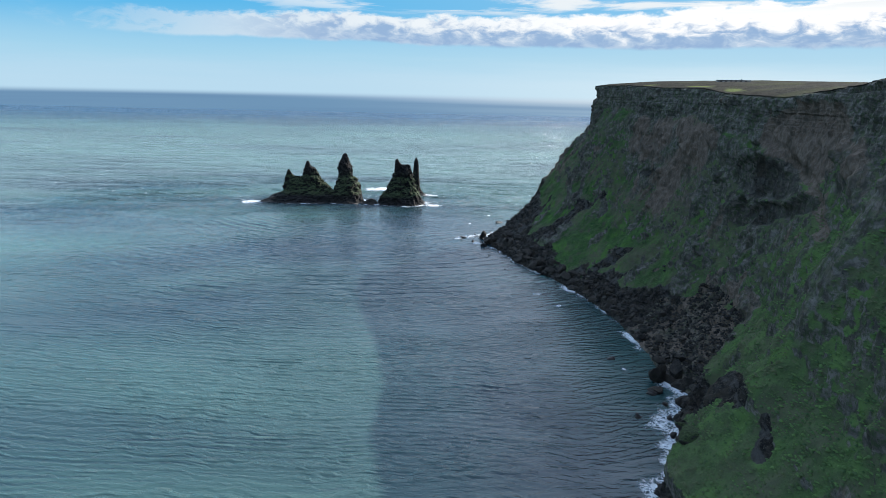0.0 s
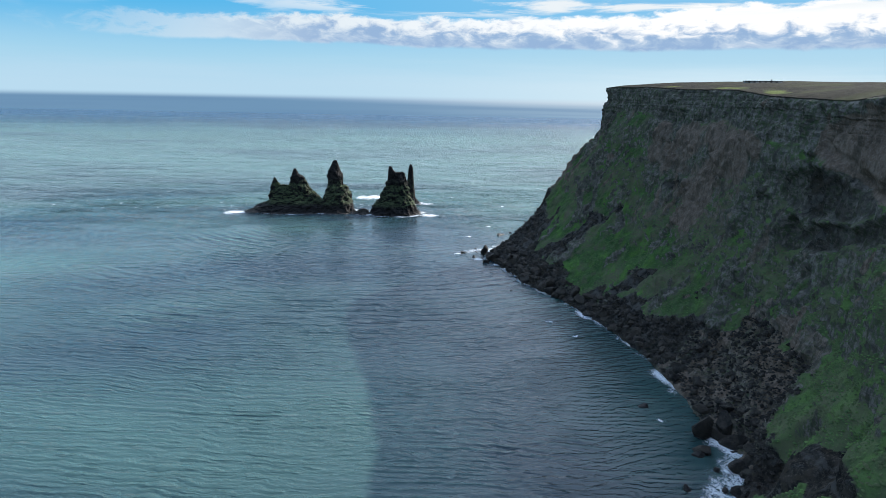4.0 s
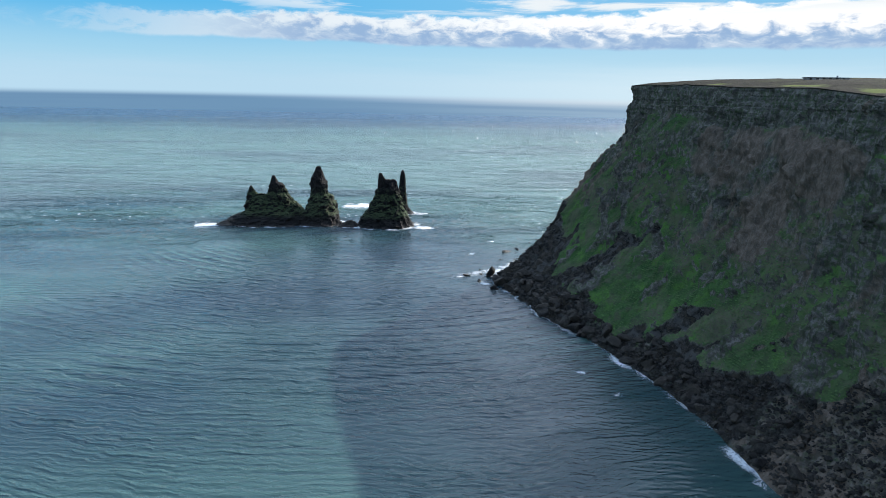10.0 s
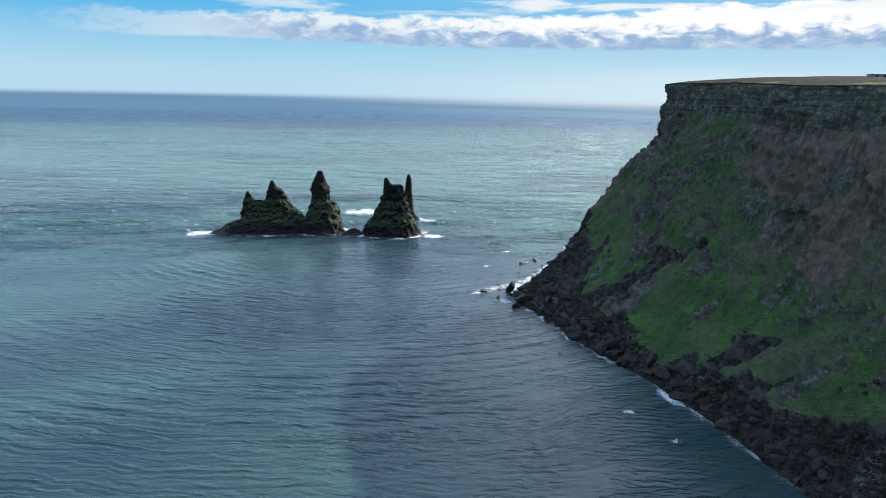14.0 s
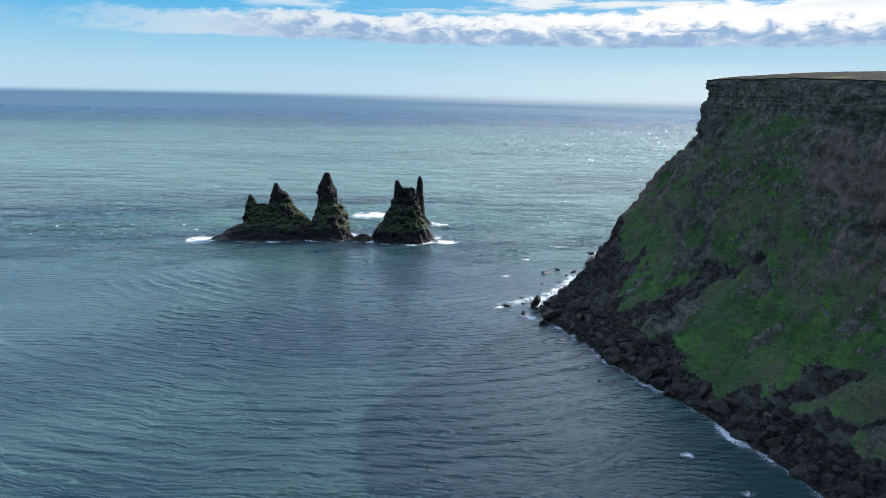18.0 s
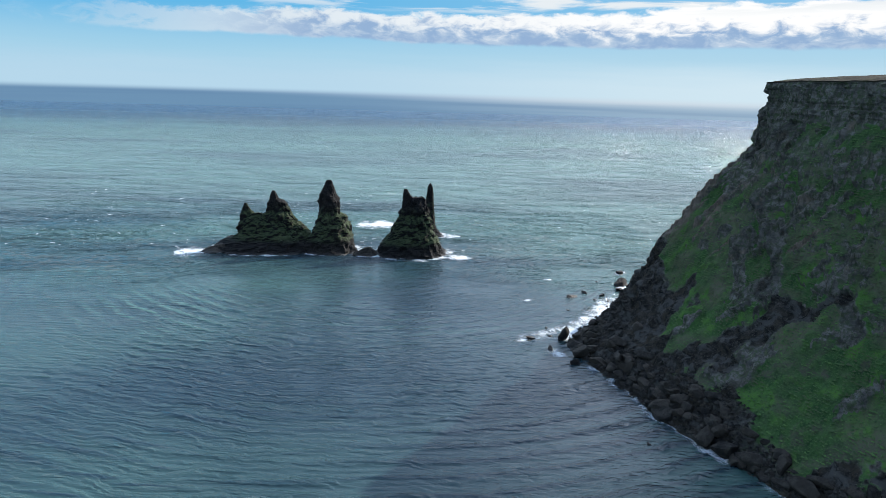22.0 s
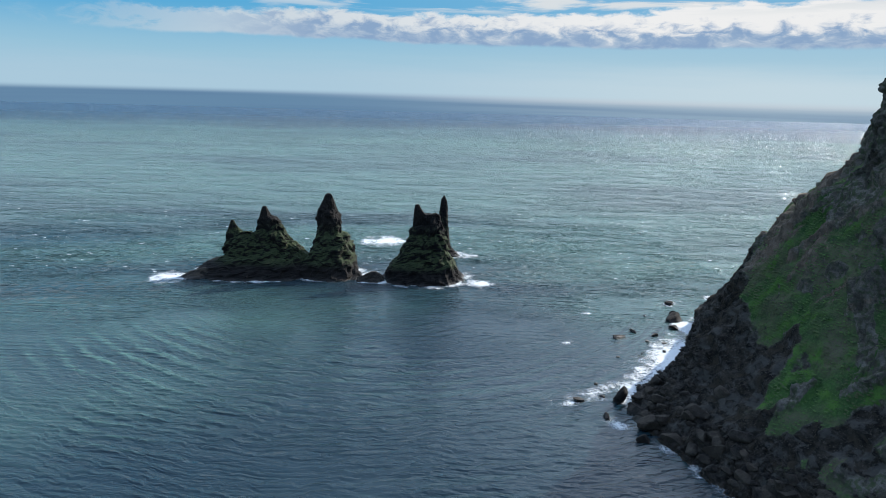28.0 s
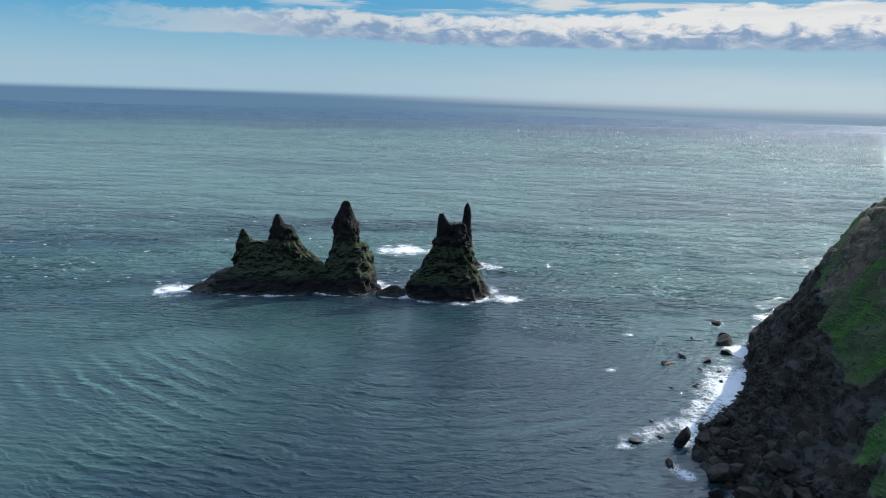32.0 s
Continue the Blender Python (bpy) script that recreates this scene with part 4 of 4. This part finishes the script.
def scatter(name, spots, sizes, shape, faces, mat, label, category, squash=1.0, seed=1, spin=(0, 6.283)):
    r_ = np.random.RandomState(seed)
    n = len(spots)
    a = r_.uniform(*spin, n)
    c, s_ = np.cos(a), np.sin(a)
    v = shape[None] * (1 + 0.35 * r_.uniform(-1, 1, (n, len(shape), 1)))
    v = np.stack([v[..., 0] * c[:, None] - v[..., 1] * s_[:, None], v[..., 0] * s_[:, None] + v[..., 1] * c[:, None], v[..., 2] * squash], -1)
    v = v * sizes[:, None, None] + spots[:, None]
    f = (np.asarray(faces)[None] + (np.arange(n) * len(shape))[:, None, None]).reshape(-1, len(faces[0]))
    ob = mesh_ob(name, v.reshape(-1, 3), f, mat, smooth=False)
    return tagged(ob, label, category, kind="stuff")


OCTA = np.array(((1, 0, 0), (0, 1, 0), (-1, 0, 0), (0, -1, 0), (0.1, 0.1, 0.8), (0, 0, -0.6)), float)
OCTF = [(0, 1, 4), (1, 2, 4), (2, 3, 4), (3, 0, 4), (1, 0, 5), (2, 1, 5), (3, 2, 5), (0, 3, 5)]
cand = np.argwhere((zz > 0.2) & (zz < 40) & (yy > 195) & (yy < 720) & (on_top < 0.5) & ((foot > 0.4) | (brown > 0.35)))
pick = cand[rng.choice(len(cand), 9000)]
spots = Q[pick[:, 0], pick[:, 1]] + rng.uniform(-0.5, 0.5, (9000, 3))
scatter("rubble", spots, 0.4 + 1.5 * rng.rand(9000) ** 2.6, OCTA, OCTF, BASALT, "loose dark rubble over the foot of the cliff", "rubble", 0.8)

# ---- tussocks on the slopes ----
def mat_tussock():
    m, g = material("tussock_grass")
    rnd = g.add("ShaderNodeNewGeometry").outputs["Random Per Island"]
    pos = g.add("ShaderNodeNewGeometry").outputs["Position"]
    a = g.mix(rnd, (0.042, 0.074, 0.032, 1), (0.084, 0.150, 0.046, 1))
    a = g.mix(g.ramp(g.noise(pos, 0.05, 3), 0.45, 0.65), a, (0.070, 0.086, 0.042, 1))
    finish(g, a, 0.95, None, spec=0.1)
    return m


TUSS = np.array(((1, 0, -0.3), (0.3, 0.9, -0.3), (-0.8, 0.5, -0.3), (-0.8, -0.6, -0.3), (0.3, -0.9, -0.3), (0, 0, 0.7)), float)
TUSF = [(0, 1, 5), (1, 2, 5), (2, 3, 5), (3, 4, 5), (4, 0, 5)]
cand = np.argwhere((green > 0.55) & (zz > 6) & (yy > 118) & (yy < 720) & (on_top < 0.5))
pick = cand[rng.choice(len(cand), 36000)]
spots = Q[pick[:, 0], pick[:, 1]] + rng.uniform(-0.5, 0.5, (36000, 3)) * (1, 1, 0.3)
scatter("grass_tussocks", spots, 0.28 + 0.7 * rng.rand(36000) ** 2.5, TUSS, TUSF, mat_tussock(), "green and olive tussocks of grass on the slopes", "grass", 0.5, 3)


# ---- surf ----
def on_waves(v, lift=0.14):
    """Sets points down on the surface of the sea."""
    v = np.array(v, float)
    i = np.clip(np.searchsorted(sea_x, v[..., 0]), 1, len(sea_x) - 1)
    j = np.clip(np.searchsorted(sea_y, v[..., 1]), 1, len(sea_y) - 1)
    h4 = np.maximum(np.maximum(sea_h[i, j], sea_h[i - 1, j]), np.maximum(sea_h[i, j - 1], sea_h[i - 1, j - 1]))
    v[..., 2] = h4 + lift
    return v


def ribbon(name, line, inner, outer, strength, label, closed=False, z=0.12):
    line = np.asarray(line, float)
    t = np.gradient(line, axis=0)
    n = np.stack([-t[:, 1], t[:, 0]], -1)
    n /= np.linalg.norm(n, axis=1, keepdims=True)
    k = 15
    f = np.linspace(0, 1, k)
    wid = np.asarray(outer, float) * np.ones(len(line))
    off = -inner + (wid[:, None] + inner) * f[None]
    v = np.stack([line[:, :1] + n[:, :1] * off, line[:, 1:] + n[:, 1:] * off, np.full_like(off, z)], -1)
    out = np.clip(off / wid[:, None], 0, 1)
    e = np.asarray(strength, float).reshape(-1, 1) * np.ones((len(line), 1)) * (1 - out) - 0.6 * out ** 2
    ob = mesh_ob(name, on_waves(v).reshape(-1, 3), grid_faces(len(line), k), FOAM)
    att = ob.data.attributes.new("edge", "FLOAT", "POINT")
    att.data.foreach_set("value", e.astype(np.float32).reshape(-1))
    return tagged(ob, label, "surf", kind="stuff")


def pool(name, x, y, rx, ry, strength, label, turn=0.0):
    th = np.linspace(0, 2 * np.pi, 49)[:-1]
    rr = np.linspace(0, 1, 15)[1:]
    v, e = [(x, y, 0.10)], [strength]
    for r in rr:
        for a in th:
            cx, cy = rx * r * math.cos(a), ry * r * math.sin(a)
            v.append((x + cx * math.cos(turn) - cy * math.sin(turn), y + cx * math.sin(turn) + cy * math.cos(turn), 0.10))
            e.append(strength * (1 - r) - 0.6 * r)
    f = [(0, 1 + k, 1 + (k + 1) % 48) for k in range(48)]
    for q in range(13):
        f += [(1 + q * 48 + k, 49 + q * 48 + k, 49 + q * 48 + (k + 1) % 48, 1 + q * 48 + (k + 1) % 48) for k in range(48)]
    ob = mesh_ob(name, on_waves(v), f, FOAM)
    att = ob.data.attributes.new("edge", "FLOAT", "POINT")
    att.data.foreach_set("value", np.array(e, np.float32))
    return tagged(ob, label, "surf", kind="stuff")


shore = np.stack([toe_x, toe_y], 1)
keep = (toe_y > 190) & (toe_y < 830)
line = shore[keep]
wob1 = 2.6 * fbm(np.stack([line[:, 1] * 0.11, line[:, 0] * 0.05, 0 * line[:, 0]], -1), 3, 15)
line = line - np.stack([wob1, 0.3 * wob1], 1)
ly = line[:, 1]
gust = vnoise(np.stack([ly * 0.06, 0 * ly, 0 * ly], -1), 5)
reach = 6.0 + 4.0 * gust + 9 * np.exp(-((ly - 262) / 30) ** 2) + 12 * step(645, 660, ly) * (1 - step(715, 780, ly)) + 3 * np.exp(-((ly - 215) / 14) ** 2)
force = 0.06 + 1.5 * np.exp(-((ly - 250) / 36) ** 2) + 0.75 * step(640, 658, ly) * (1 - step(720, 800, ly)) + 0.8 * gust
for sy in (412, 440, 478, 497, 516, 560, 585, 603):   # where the swell breaks on the boulders
    force = force + 0.5 * np.exp(-((ly - sy) / 9.0) ** 2)
ribbon("surf", line, 5.0, reach, force, "white surf breaking along the rocky shore")
for x, y, rx, ry, st, tn in ((34, 652, 24, 12, 0.75, 0.4), (22, 642, 12, 6, 0.65, 0.2), (70, 682, 38, 13, 0.8, 0.9), (98, 722, 34, 14, 0.75, 0.9), (50, 645, 12, 16, 0.8, 0.3), (38, 622, 8, 14, 0.8, 0.3), (106, 256, 12, 32, 0.9, -0.35),
                             (62, 775, 9, 5, 0.7, 0), (36, 720, 10, 7, 0.5, 0.5), (76, 452, 5, 4, 0.6, 0), (88, 425, 6, 4, 0.45, 0), (104, 318, 3, 5, 0.7, 0.3), (130, 800, 20, 9, 0.6, 0.8)):
    pool("surf", x, y, rx, ry, st, "patch of white foam washing round the rocks", tn)
th = np.linspace(0, 2 * np.pi, 90)
for cx, cy, rx, ry, w, st in ((-193, 866, 49, 29, 8, 0.25), (-132, 868, 27, 26, 8, 0.25), (-53, 857, 35, 25, 13, 0.45), (-36, 938, 14, 12, 9, 0.85), (-95, 846, 12, 7, 5, 0.6)):
    ring = np.stack([cx + rx * np.cos(-th), cy + ry * np.sin(-th)], 1)
    ribbon("surf", ring, 3.0, w, st + 0.25 * np.cos(3 * th + cx), "white foam round the foot of the sea stack")
for x, y, rx, ry, st in ((-256, 846, 26, 24, 1.3), (-92, 985, 48, 36, 1.25), (-10, 842, 22, 18, 1.1), (-100, 862, 16, 26, 1.0), (-20, 930, 26, 18, 1.0)):
    pool("surf", x, y, rx, ry, st, "white foam round the foot of the sea stack")

# ---- whitecaps ----
QUAD = np.array(((-1, -0.06, 0), (-0.2, -0.20, 0), (1, -0.08, 0), (0.9, 0.06, 0), (-0.1, 0.17, 0), (-0.9, 0.10, 0)), float)
n = 11000
cy = 860 + 2500 * rng.rand(n) ** 1.4
cx = rng.uniform(-1, 1, n) * (150 + cy * 0.85)
ok = cy > 800 + 0.9 * np.maximum(cx - 100, 0)
spots = on_waves(np.stack([cx, cy, np.full(n, 0.14)], -1)[ok], 0.1)
scatter("whitecaps", spots, (0.24 + 1.0 * rng.rand(len(spots)) ** 5) * (1 + spots[:, 1] / 1100), QUAD, [(0, 1, 2, 3, 4, 5)],
               mat_plain("crest_foam", (0.60, 0.64, 0.66)), "small white wind-blown wave crests scattered over the sea", "foam", 1.0, 5, (-0.25, 0.35))

# ---- hut on the plateau ----
hut = new("hut")
tagged(hut, "long low grey flat-roofed building on the plateau", "building")
hx, hy = 233.7, 542.0
hz = ground_z(246, 541) - 1.0
L, Wd, Hh = 26.0, 6.0, 2.2
part("wall", box(0, L, 0, 0.3, 0, Hh, 0.02), CONCRETE, hut)
part("wall", box(0, L, Wd - 0.3, Wd, 0, Hh, 0.02), CONCRETE, hut)
part("wall", box(0, 0.3, 0.3, Wd - 0.3, 0, Hh, 0.02), CONCRETE, hut)
part("wall", box(L - 0.3, L, 0.3, Wd - 0.3, 0, Hh, 0.02), CONCRETE, hut)
part("roof", box(-0.5, L + 0.5, -0.5, Wd + 0.5, Hh, Hh + 0.35, 0.04), ROOFING, hut, "dark flat roof")
part("chimney", box(19, 19.8, 2.4, 3.2, Hh + 0.35, Hh + 1.5, 0.03), CONCRETE, hut)
for k in range(6):
    part("window", box(2 + 3.9 * k, 3.6 + 3.9 * k, -0.03, 0.02, 1.0, 2.0), GLASSY, hut, "dark window")
hut.matrix_basis = pose(hx, hy, hz, 0, 0, -12)
